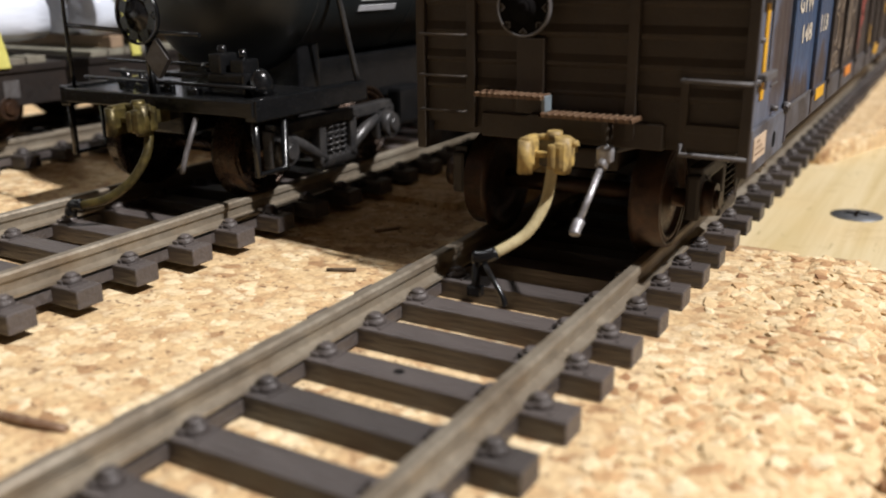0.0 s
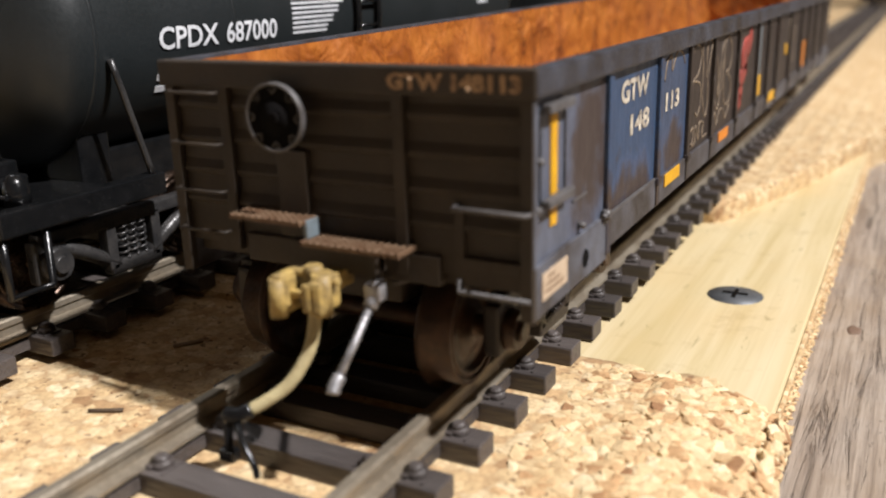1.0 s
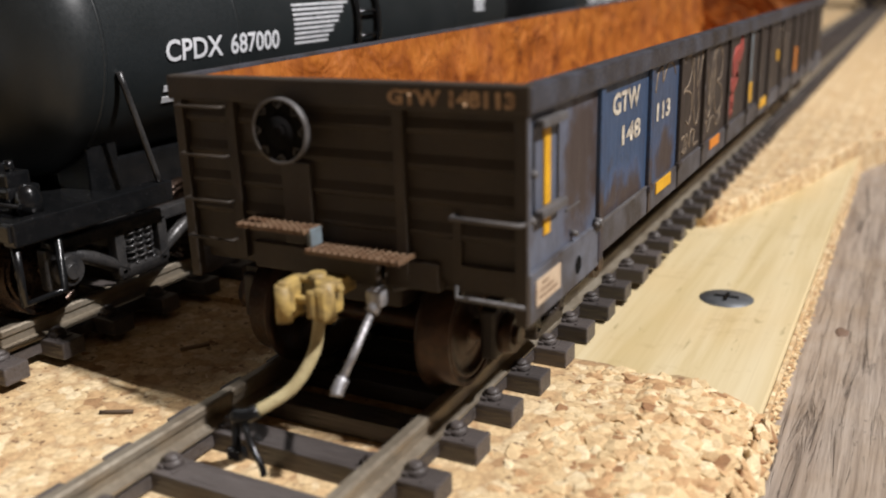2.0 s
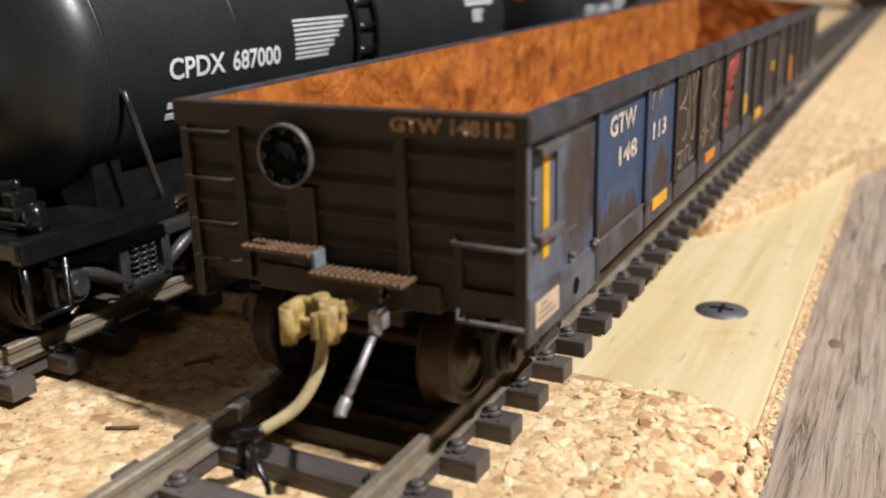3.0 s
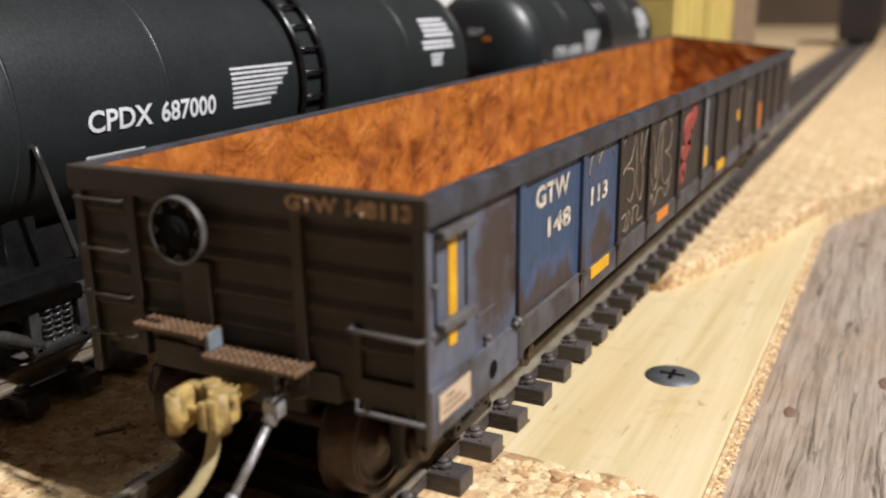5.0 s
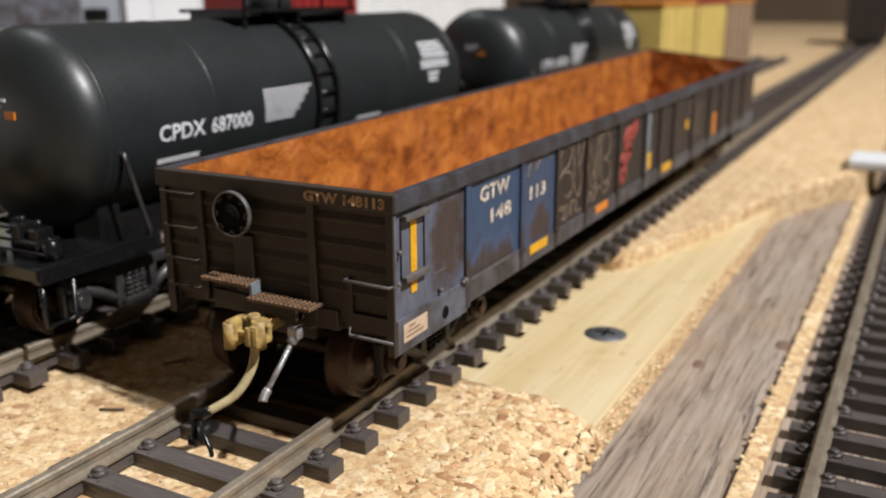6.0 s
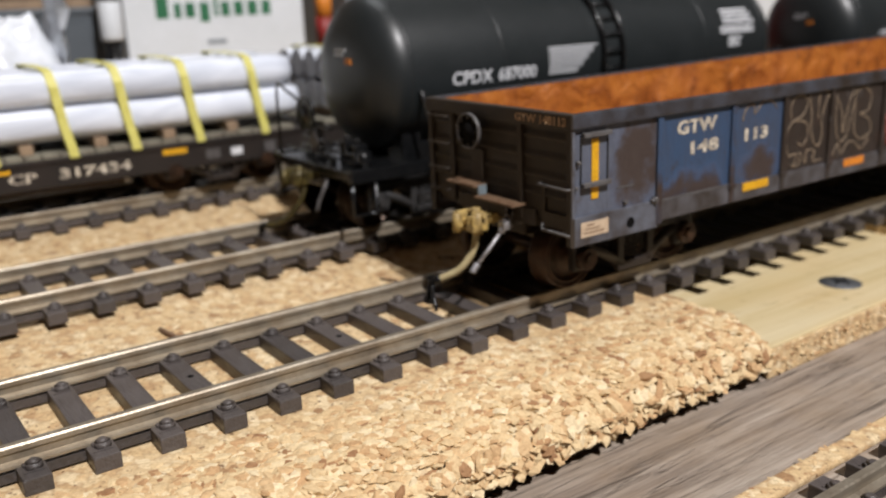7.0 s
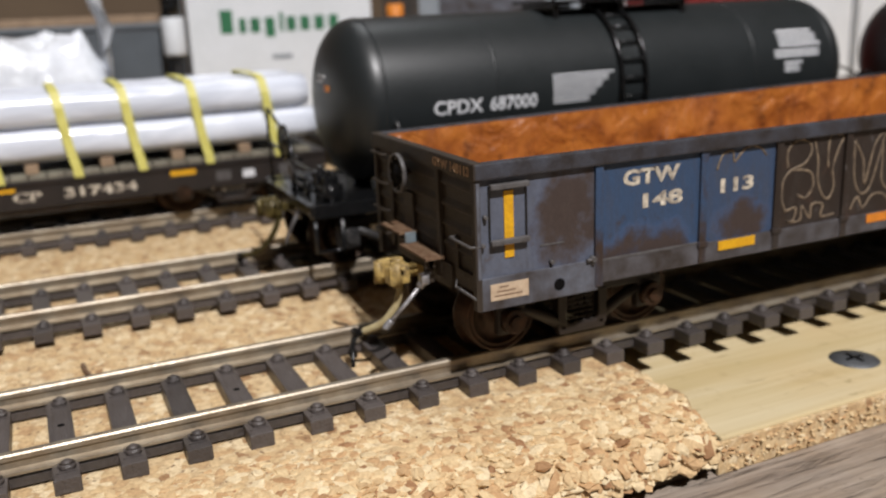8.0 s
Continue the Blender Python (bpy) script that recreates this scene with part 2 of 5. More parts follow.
def patched_paint(name, base, wear, patch, centre, radii, edge, grime):
    """Worn paint with a ragged patch of another colour, rounded, at a place (y, z) of the wagon's side; edge tints the paint round it."""
    def build(nt, p):
        sep = nt.nodes.new("ShaderNodeSeparateXYZ")
        nt.links.new(coords(nt), sep.inputs[0])

        def math_node(kind, a, b):
            m = nt.nodes.new("ShaderNodeMath")
            m.operation = kind
            for i, v in enumerate((a, b)):
                if isinstance(v, (int, float)):
                    m.inputs[i].default_value = v
                else:
                    nt.links.new(v, m.inputs[i])
            return m.outputs[0]
        sq = []
        for axis, c0, r0 in (("Y", centre[0], radii[0]), ("Z", centre[1], radii[1])):
            d = math_node("MULTIPLY", math_node("SUBTRACT", sep.outputs[axis], c0 * MM), 1 / (r0 * MM))
            sq.append(math_node("MULTIPLY", d, d))
        ragged = math_node("MULTIPLY", math_node("SUBTRACT", noise_of(nt, 3.2, 6, 0.65), 0.5), 2.0)
        dist = math_node("ADD", math_node("ADD", sq[0], sq[1]), ragged)
        streak = noise_of(nt, 1.2, 5, 0.65, (1, 1, 0.25))
        c = mix(nt, ramp(nt, streak, (0.42, (0, 0, 0)), (0.72, (0.8,) * 3)), base, wear)
        c = mix(nt, ramp(nt, dist, (0.35, (0.0,) * 3), (0.7, (0.34,) * 3), (1.0, (0.0,) * 3)), c, edge)
        c = mix(nt, ramp(nt, dist, (0.25, (0.95,) * 3), (0.85, (0, 0, 0))), c, patch)
        rusty = noise_of(nt, 2.6, 6, 0.7)
        c = mix(nt, ramp(nt, rusty, (0.58, (0, 0, 0)), (0.70, (0.7,) * 3)), c, grime)
        small = noise_of(nt, 0.35, 3)
        c = mix(nt, 0.3, c, ramp(nt, small, (0.3, (0.5,) * 3), (0.7, (1.15,) * 3)), "MULTIPLY")
        nt.links.new(c, p.inputs["Base Color"])
        nt.links.new(grey(nt, streak, 0.4, 0.62), p.inputs["Roughness"])
        bump(nt, p, small, 0.03)
    return material(name, build)


RUST_BROWN = (0.050, 0.033, 0.026)
END_PANEL = patched_paint("grey_blue_panel_with_brown_patch", (0.105, 0.118, 0.155), (0.075, 0.078, 0.095), RUST_BROWN, (12.0, 22.4), (6.2, 8.2), (0.075, 0.095, 0.16), (0.06, 0.045, 0.038))
BLUE_LOW = patched_paint("worn_blue_panel_rusted_low", (0.034, 0.066, 0.130), (0.040, 0.056, 0.095), RUST_BROWN, (23.5, 15.6), (9.5, 4.6), (0.075, 0.125, 0.25), (0.045, 0.030, 0.024))
BLUE_SPOT = patched_paint("worn_blue_panel_with_rust_spot", (0.038, 0.064, 0.120), (0.052, 0.060, 0.085), RUST_BROWN, (38.2, 18.0), (5.4, 3.4), (0.070, 0.105, 0.20), (0.050, 0.034, 0.028))
BLUE = wagon_paint("worn_blue_paint", (0.034, 0.066, 0.130), (0.040, 0.026, 0.02), (0.04, 0.05, 0.08), 18.9, 1.8)
BROWN = wagon_paint("brown_paint", (0.024, 0.016, 0.012), (0.032, 0.025, 0.022), (0.040, 0.030, 0.024), 16, 1.5)
BROWN_TOP = plain("grimy_top_chord", (0.056, 0.060, 0.076), (0.022, 0.015, 0.011), 5.0, (0.4, 0.65), 0, 0.06)
LOW_SILL = plain("grimy_low_sill", (0.105, 0.102, 0.112), (0.036, 0.027, 0.022), 4.0, (0.5, 0.65), 0, 0.03)
END_LETTER = plain("rusty_end_lettering", (0.52, 0.33, 0.18), (0.17, 0.095, 0.05), 0.9, (0.6, 0.75), 0, 0)
TRUCK_GREY = plain("dusty_black_truck", (0.020, 0.020, 0.021), (0.050, 0.047, 0.045), 2.2, (0.25, 0.45), 0, 0.04)
DARK_WHEEL = plain("dark_steel_wheel", (0.016, 0.012, 0.010), (0.05, 0.028, 0.016), 1.8, (0.18, 0.4), 0.7, 0.03)
SILL = plain("dusty_sill", (0.125, 0.135, 0.165), (0.038, 0.028, 0.023), 4, (0.5, 0.65), 0, 0.02)
RED_TAG = plain("red_tag_paint", (0.34, 0.05, 0.035), (0.2, 0.04, 0.03), 2.5, (0.5, 0.7), 0, 0.02)
PALE_BLUE = plain("pale_blue_paint", (0.18, 0.23, 0.26), (0.12, 0.13, 0.13), 2.5, (0.5, 0.7), 0, 0.02)
TAG_LINE = plain("tag_outline", (0.27, 0.20, 0.13), (0.09, 0.065, 0.045), 1.1, (0.6, 0.8), 0, 0)
WHEEL = plain("rusty_wheel", (0.030, 0.018, 0.012), (0.080, 0.041, 0.023), 1.6, (0.28, 0.55), 0.5, 0.03)
COUPLER = plain("ochre_coupler", (0.52, 0.36, 0.11), (0.17, 0.12, 0.055), 1.3, (0.5, 0.7), 0, 0.04)
COUPLER_GREY = plain("grey_knuckle", (0.10, 0.095, 0.085), (0.22, 0.18, 0.12), 1.2, (0.45, 0.6), 0.2, 0.04)
HOSE = plain("cream_hose", (0.55, 0.47, 0.26), (0.38, 0.30, 0.15), 1.5, (0.5, 0.7), 0, 0.02)
SILVER = plain("silver_paint", (0.50, 0.50, 0.52), (0.22, 0.21, 0.21), 1.0, (0.3, 0.5), 0.6, 0.05)
TREAD = plain("rusty_tread", (0.16, 0.085, 0.045), (0.28, 0.19, 0.12), 1.0, (0.5, 0.7), 0.2, 0.03)
GREY_IRON = plain("grey_iron", (0.125, 0.12, 0.12), (0.065, 0.056, 0.052), 1.5, (0.45, 0.6), 0.1, 0.02)
PLACARD = plain("faded_placard", (0.60, 0.47, 0.33), (0.50, 0.36, 0.24), 1.0, (0.6, 0.7), 0, 0)
BRASS = plain("dirty_brass", (0.13, 0.10, 0.03), (0.04, 0.032, 0.014), 1.2, (0.3, 0.5), 0.5, 0.05)


def pine(nt, p):
    g = noise_of(nt, 3.5, 5, 0.6, (1, 0.05, 1), 0.6)
    big = noise_of(nt, 45, 3)
    c = ramp(nt, g, (0.3, (0.50, 0.395, 0.20)), (0.5, (0.58, 0.475, 0.275)), (0.7, (0.64, 0.545, 0.35)))
    c = mix(nt, ramp(nt, big, (0.45, (0, 0, 0)), (0.7, (0.5,) * 3)), c, (0.58, 0.41, 0.19))
    line = noise_of(nt, 0.8, 4, 0.6, (1, 0.03, 1), 0.3)
    c = mix(nt, 0.28, c, ramp(nt, line, (0.3, (0.72, 0.66, 0.55)), (0.55, (1, 1, 1))), "MULTIPLY")
    dirt = noise_of(nt, 6, 6, 0.7)
    c = mix(nt, ramp(nt, dirt, (0.56, (0, 0, 0)), (0.75, (0.5,) * 3)), c, (0.33, 0.23, 0.10))
    fleck = noise_of(nt, 1.6, 4, 0.6, (1, 0.22, 1), 0.4)
    c = mix(nt, ramp(nt, fleck, (0.64, (0, 0, 0)), (0.70, (0.55,) * 3)), c, (0.24, 0.18, 0.075))
    nt.links.new(c, p.inputs["Base Color"])
    p.inputs["Roughness"].default_value = 0.6
    bump(nt, p, g, 0.1, 0.5)


PINE = material("pine_board", pine)


def old_wood(nt, p):
    g = noise_of(nt, 2.4, 6, 0.7, (1, 0.03, 1), 0.3)
    line = noise_of(nt, 0.55, 4, 0.65, (1, 0.04, 1), 0.2)
    big, speck = noise_of(nt, 22, 5, 0.65), noise_of(nt, 0.9, 5, 0.7, (1, 0.45, 1))
    c = ramp(nt, g, (0.3, (0.15, 0.108, 0.078)), (0.5, (0.30, 0.245, 0.195)), (0.72, (0.40, 0.34, 0.28)))
    c = mix(nt, ramp(nt, big, (0.42, (0, 0, 0)), (0.7, (0.65,) * 3)), c, (0.27, 0.19, 0.115))
    c = mix(nt, 0.6, c, ramp(nt, line, (0.34, (0.45, 0.42, 0.4)), (0.55, (1.0,) * 3)), "MULTIPLY")
    c = mix(nt, ramp(nt, speck, (0.62, (0, 0, 0)), (0.72, (0.7,) * 3)), c, (0.07, 0.05, 0.035))
    crack = noise_of(nt, 1.5, 5, 0.65, (1, 0.07, 1), 0.8)
    c = mix(nt, ramp(nt, crack, (0.60, (0, 0, 0)), (0.66, (0.8,) * 3)), c, (0.06, 0.042, 0.03))
    pale = noise_of(nt, 5, 6, 0.75, (1, 0.3, 1))
    c = mix(nt, ramp(nt, pale, (0.5, (0, 0, 0)), (0.75, (0.5,) * 3)), c, (0.42, 0.36, 0.29))
    nt.links.new(c, p.inputs["Base Color"])
    p.inputs["Roughness"].default_value = 0.8
    bump(nt, p, mix(nt, 0.5, line, ramp(nt, crack, (0.55, (1,) * 3), (0.66, (0,) * 3))), 0.5, 0.9)


OLD_WOOD = material("old_board", old_wood)
# matte black for the brake wheel's hub, and for shade painted in holes
HOLE = plain("dark_hole", (0.004, 0.004, 0.004), (0.006, 0.005, 0.005), 2, (0.9, 1.0), 0, 0, 0.35, 0.1)
FILM = plain("crumpled_film", (0.82, 0.85, 0.89), (0.68, 0.71, 0.76), 8, (0.15, 0.3), 0, 0.5, 3.0)
SCREW = plain("dark_screw", (0.16, 0.17, 0.18), (0.10, 0.105, 0.11), 3, (0.45, 0.6), 0.5, 0.02)


def film(nt, p):
    fold = noise_of(nt, 5, 4, 0.5, (1, 0.3, 1), 0.8)
    nt.links.new(ramp(nt, fold, (0.3, (0.56, 0.60, 0.68)), (0.6, (0.74, 0.78, 0.86))), p.inputs["Base Color"])
    nt.links.new(grey(nt, fold, 0.14, 0.30), p.inputs["Roughness"])
    bump(nt, p, fold, 0.5, 0.6)


WRAP = material("white_wrap", film)

STRAP = plain("yellow_strap", (0.74, 0.70, 0.20), (0.60, 0.55, 0.13), 2, (0.5, 0.6), 0, 0.02)
DECK = plain("weathered_deck", (0.26, 0.25, 0.19), (0.15, 0.13, 0.10), 4, (0.6, 0.8), 0, 0.05)
BLOCK = plain("wood_block", (0.34, 0.24, 0.15), (0.25, 0.17, 0.11), 3, (0.6, 0.8), 0, 0.03)
FLAT_SIDE = plain("black_brown_side", (0.013, 0.0095, 0.008), (0.024, 0.016, 0.012), 6, (0.45, 0.65), 0, 0.02)
CAR_WHITE = plain("white_car_paint", (0.76, 0.79, 0.82), (0.70, 0.73, 0.75), 15, (0.35, 0.5), 0, 0)
CAR_GREY = plain("grey_car_paint", (0.29, 0.325, 0.36), (0.24, 0.265, 0.29), 12, (0.4, 0.55), 0, 0)
CAR_DARK = plain("slate_car_paint", (0.10, 0.115, 0.13), (0.075, 0.085, 0.095), 12, (0.4, 0.55), 0, 0)
CAR_RED = plain("red_car_paint", (0.30, 0.022, 0.02), (0.22, 0.02, 0.017), 9, (0.4, 0.6), 0, 0)
CAR_YELLOW = plain("yellow_car_paint", (0.66, 0.52, 0.16), (0.56, 0.43, 0.13), 9, (0.45, 0.6), 0, 0)
CAR_ORANGE = plain("orange_car_paint", (0.55, 0.22, 0.03), (0.45, 0.18, 0.03), 9, (0.45, 0.6), 0, 0)
GREEN = plain("green_mark", (0.03, 0.17, 0.075), (0.025, 0.13, 0.06), 3, (0.45, 0.6), 0, 0)
# dark brown for a splinter, and for the shade painted under the cork edge
WOOD_AND_GAP_SHADE = plain("dark_wood_and_gap_shade", (0.06, 0.04, 0.025), (0.09, 0.06, 0.035), 8, (0.7, 0.85), 0, 0.05)
KNOT = plain("knot_wood", (0.20, 0.125, 0.085), (0.13, 0.08, 0.05), 2, (0.7, 0.85), 0, 0.05)
# dim warm brown, chosen to weaken and redden the light bounced into shade
BOUNCE_TINT = plain("warm_bounce_tint", (0.27, 0.195, 0.125), (0.22, 0.155, 0.10), 300, (0.7, 0.9), 0, 0)

# ---- setting ----
def ground_z(x):
    """The cork rises a little towards the back tracks."""
    return 0.0 if x > -14 else 0.030 * (-14 - x) if x > -100 else 2.58


def cork_sheet():
    bm = bmesh.new()
    xs = [-420, -300, -200, -150, -100, -80, -60, -44, -30, -22, -14, -6, 2, 10, 16, 20, 23, 25, 27, 28.5, 30, 31.2, 31.6, 31.8]
    ys = list(range(-220, 20, 4)) + [21.5, 23]
    grid = []
    for y in ys:
        row = []
        for x in xs:
            n = noise.noise(Vector((x * 0.2, y * 0.2, 3.0))) * 0.35 + noise.noise(Vector((x * 0.6, y * 0.6, 8.0))) * 0.25
            z = ground_z(x) + (n if x > 14.5 else 0)
            e = x
            if x > 24:
                z -= ((x - 24) / 7.8) ** 2 * 3.4
                e += 0.8 * noise.noise(Vector((y * 0.15, 1.0, 0.0))) * (x - 24) / 7.8
            yy = y + (1.6 * noise.noise(Vector((x * 0.23, 4.0, 0.0))) if y > 19 else 0)
            row.append(bm.verts.new((e, yy, z)))
        grid.append(row)
    low = [[bm.verts.new((v.co.x, v.co.y, -4.32)) for v in r] for r in (grid[0], grid[-1])]
    for a, b in zip(grid, grid[1:]):
        for i in range(len(xs) - 1):
            bm.faces.new((a[i], a[i + 1], b[i + 1], b[i])).smooth = True
    for r, l in ((grid[0], low[0]), (grid[-1], low[1])):
        for i in range(len(xs) - 1):
            bm.faces.new((r[i], r[i + 1], l[i + 1], l[i]))
    right = [bm.verts.new((r[-1].co.x - 1.6, r[-1].co.y, -5.2)) for r in grid]
    for i in range(len(grid) - 1):
        bm.faces.new((grid[i][-1], grid[i + 1][-1], right[i + 1], right[i]))
    return bm


single("cork_roadbed", cork_sheet(), CORK, "tan granular cork roadbed sheet with a crumbling edge", "cork roadbed", kind="structure")
bm = bmesh.new()
box(bm, -420, -21, 21, 1500, -4.2, 1.2)
single("cork_roadbed", bm, CORK, "tan granular cork sheet under the back tracks", "cork roadbed", kind="structure")
bm = bmesh.new()
box(bm, -20.8, 30.4, 24.2, 1500, -7.75, -3.25, 0.3)
single("pine_board", bm, PINE, "pale yellow pine board under the end of the cork", "board", kind="structure")
FAR_EDGE = ((-20.8, 86.0), (13.0, 88.0), (22.0, 118.0), (32.0, 166.0), (41.0, 190.0), (50.0, 203.0))


def far_edge(x):
    """Where along y the far cork sheet begins."""
    for (x0, y0), (x1, y1) in zip(FAR_EDGE, FAR_EDGE[1:]):
        if x0 <= x <= x1:
            return y0 + (y1 - y0) * (x - x0) / (x1 - x0)
    return None


bm = bmesh.new()
front = [(-20.8 + 70.8 * i / 60, far_edge(-20.8 + 70.8 * i / 60)) for i in range(61)]
rings = []
for z, back in ((-7.75, 0.0), (-1.6, -0.3), (-0.5, 0.3), (-0.05, 1.6)):
    rings.append([bm.verts.new((x, y + back + 1.2 * noise.noise(Vector((x * 0.3, z, 2.0))), z + (0.3 * noise.noise(Vector((x * 0.5, y * 0.2, 7.0))) if z > -2 else 0))) for x, y in front])
rings.append([bm.verts.new((x, 1500, -0.05)) for x, y in front])
for a, b in zip(rings, rings[1:]):
    for i in range(60):
        bm.faces.new((a[i], a[i + 1], b[i + 1], b[i]))
side = [bm.verts.new((50.0, 1500, -7.75))]
bm.faces.new([r[-1] for r in rings] + side)
single("cork_roadbed", bm, CORK, "tan granular cork sheet with a slanting edge on the pine board", "cork roadbed", kind="structure")
# the base's dark colour paints in the shade of the gap below the cork
bm = bmesh.new()
box(bm, -420, 29.6, -220, 24.0, -9.2, -4.35)
single("plywood_base", bm, WOOD_AND_GAP_SHADE, "plywood base below the cork, coloured dark for the shaded gap", "board", kind="structure")
bm = bmesh.new()
box(bm, 25.0, 48.4, -300, 1500, -22, -7.8, 0.5)
board = single("grey_board", bm, OLD_WOOD, "weathered grey wooden board with long grain and knots", "board", kind="structure")
for x, y, r in ((34.9, 61.3, 0.9), (45.6, 75.5, 1.3), (39.0, 150.0, 1.2)):
    bm = bmesh.new()
    lathe(bm, [(0.1, -8.0), (r, -8.0), (r * 0.95, -7.77), (r * 0.6, -7.72), (0.1, -7.74)], (0, 0, 0), "z", 20)
    for v in bm.verts:
        a = math.atan2(v.co.y, v.co.x)
        k = 1 + 0.4 * noise.noise(Vector((math.cos(a) * 1.5, math.sin(a) * 1.5, x)))
        v.co.x, v.co.y = v.co.x * k, v.co.y * 1.7 * k
    part("knot", bm, KNOT, board, "dark brown knot", (x, y, 0))
bm = bmesh.new()
box(bm, 48.6, 400, -300, 1500, -22, -7.82, 0.1)
single("table_board", bm, OLD_WOOD, "brown table board under the front track", "board", kind="structure")
bm = bmesh.new()
box(bm, 30.45, 30.9, 23.5, 1500, -7.7, -3.6, 0.12)
single("cork_edge", bm, CORK, "crumbly cork edge strip along the pine board", "cork edge", kind="structure")
bm = bmesh.new()
box(bm, 47.0, 49.6, -60, 420, -7.75, -6.9, 0.3)
single("cork_edge", bm, CORK, "thin cork strip along the front track", "cork edge", kind="structure")
# unseen room shell whose colour sets the bounced light
bm = bmesh.new()
box(bm, -1600, 2200, -2200, 2600, -902, -900)
single("floor", bm, BOUNCE_TINT, "plain unseen floor of the room, tinted to warm the bounced light", "floor", kind="structure")
bm = bmesh.new()
box(bm, -1600, 2200, -2200, 2600, 1500, 1505)
single("ceiling", bm, BOUNCE_TINT, "plain unseen ceiling of the room, tinted to warm the bounced light", "ceiling", kind="structure")
for nm, b in (("wall_west", (-1606, -1600, -2200, 2600)), ("wall_east", (2200, 2206, -2200, 2600)), ("wall_south", (-1600, 2200, -2206, -2200)), ("wall_north", (-1600, 2200, 2600, 2606))):
    bm = bmesh.new()
    box(bm, *b, -900, 1500)
    single(nm, bm, BOUNCE_TINT, "plain unseen wall of the room, tinted to warm the bounced light", "wall", kind="structure")


# ---- tracks ----
PITCH = 6.67


def tie_mesh():
    bm = bmesh.new()
    box(bm, -12.8, 12.8, -1.35, 1.35, 0, 1.75, 0.16)
    for x in (-8.65, 8.65):
        for s in (-1, 1):
            cyl(bm, (x + 1.75 * s, 0.2 * s, 1.6), (x + 1.7 * s, 0.2 * s, 2.3), 0.88, 0.8, 12)
            cyl(bm, (x + 1.7 * s, 0.2 * s, 2.3), (x + 1.7 * s, 0.2 * s, 2.62), 0.8, 0.38, 12)
            box(bm, x + 2.75 * s - 0.12, x + 2.75 * s + 0.12, -0.95, 0.95, 1.7, 1.86)
            box(bm, x + 1.0 * s - 0.55, x + 1.0 * s + 0.55, -0.8, 0.8, 1.7, 2.05, 0.1)
    return as_mesh("tie", bm, TIE)


TIE_MESH = tie_mesh()


def rail_mesh(x, y0, y1):
    bm = bmesh.new()
    prof = [(-1.05, 1.76), (1.05, 1.76), (1.05, 2.02), (0.28, 2.28), (0.28, 3.05), (0.52, 3.22), (0.52, 3.72), (0.38, 3.9), (-0.38, 3.9), (-0.52, 3.72), (-0.52, 3.22), (-0.28, 3.05), (-0.28, 2.28), (-1.05, 2.02)]
    rings = [[bm.verts.new((x + a, y, z)) for a, z in prof] for y in (y0, y1)]
    for i in range(len(prof)):
        bm.faces.new((rings[0][i], rings[0][(i + 1) % len(prof)], rings[1][(i + 1) % len(prof)], rings[1][i]))
    bm.faces.new(rings[0])
    bm.faces.new(rings[1][::-1])
    return bm


def track(x, z, y0, y1, phase, label):
    """A length of track: two rails, ties with spike heads, and the webs that join the ties under the rails."""
    t = thing("railway_track", (x, 0, z), label, "railway track", "parallel tracks")
    for side in (-8.65, 8.65):
        part("rail", rail_mesh(side, y0, y1), RAIL, t)
        bm = bmesh.new()
        box(bm, side - 0.9, side + 0.9, y0, y1, 0.35, 1.35)
        part("tie_web", bm, TIE, t)
    n = int((y1 - y0) / PITCH)
    first = phase - PITCH * int((phase - y0) / PITCH)
    for i in range(n):
        y = first + i * PITCH
        if y + 1.5 < y1:
            shared("tie", TIE_MESH, t, (random.uniform(-0.15, 0.15), y + random.uniform(-0.1, 0.1), 0), (0, 0, random.uniform(-0.5, 0.5)))
    return t


track(0.0, 0.0, -130, 930, 1.95, "model track with nickel rails and dark plastic ties")
track(-44.2, 1.4, -150, 620, 1.0, "model track on cork beside the gondola's track")
track(-95.0, 2.5, -190, 330, 0.0, "model track under the flat wagons")
track(63.9, -7.8, -60, 420, 3.0, "model track along the weathered grey board")


# ---- rolling stock ----
def wheel_set(parent, y, rail_top, x, metal):
    """Two flanged wheels on an axle."""
    r = 4.85
    zc = rail_top + r
    bm = bmesh.new()
    cyl(bm, (x - 11.5, y, zc), (x + 11.5, y, zc), 0.9, n=12)
    axle = part("axle", bm, metal, parent)
    for s in (-1, 1):
        bm = bmesh.new()
        lathe(bm, [(0.8, -1.3), (1.5, -1.3), (2.0, -0.9), (3.6, -0.8), (3.75, -1.2), (4.1, -1.2), (4.15, -1.05), (4.3, -1.05), (4.35, -1.25), (4.75, -1.25), (4.85, 0.65), (5.45, 0.9), (5.45, 1.3), (4.3, 1.35), (4.0, 0.9), (2.0, 0.9), (0.8, 1.3)],
              (0, 0, 0), "x", 36)
        if s > 0:
            bmesh.ops.scale(bm, vec=(-1, 1, 1), verts=bm.verts[:])
        part("wheel", bm, metal, axle, at=(x + 8.5 * s, y, zc))


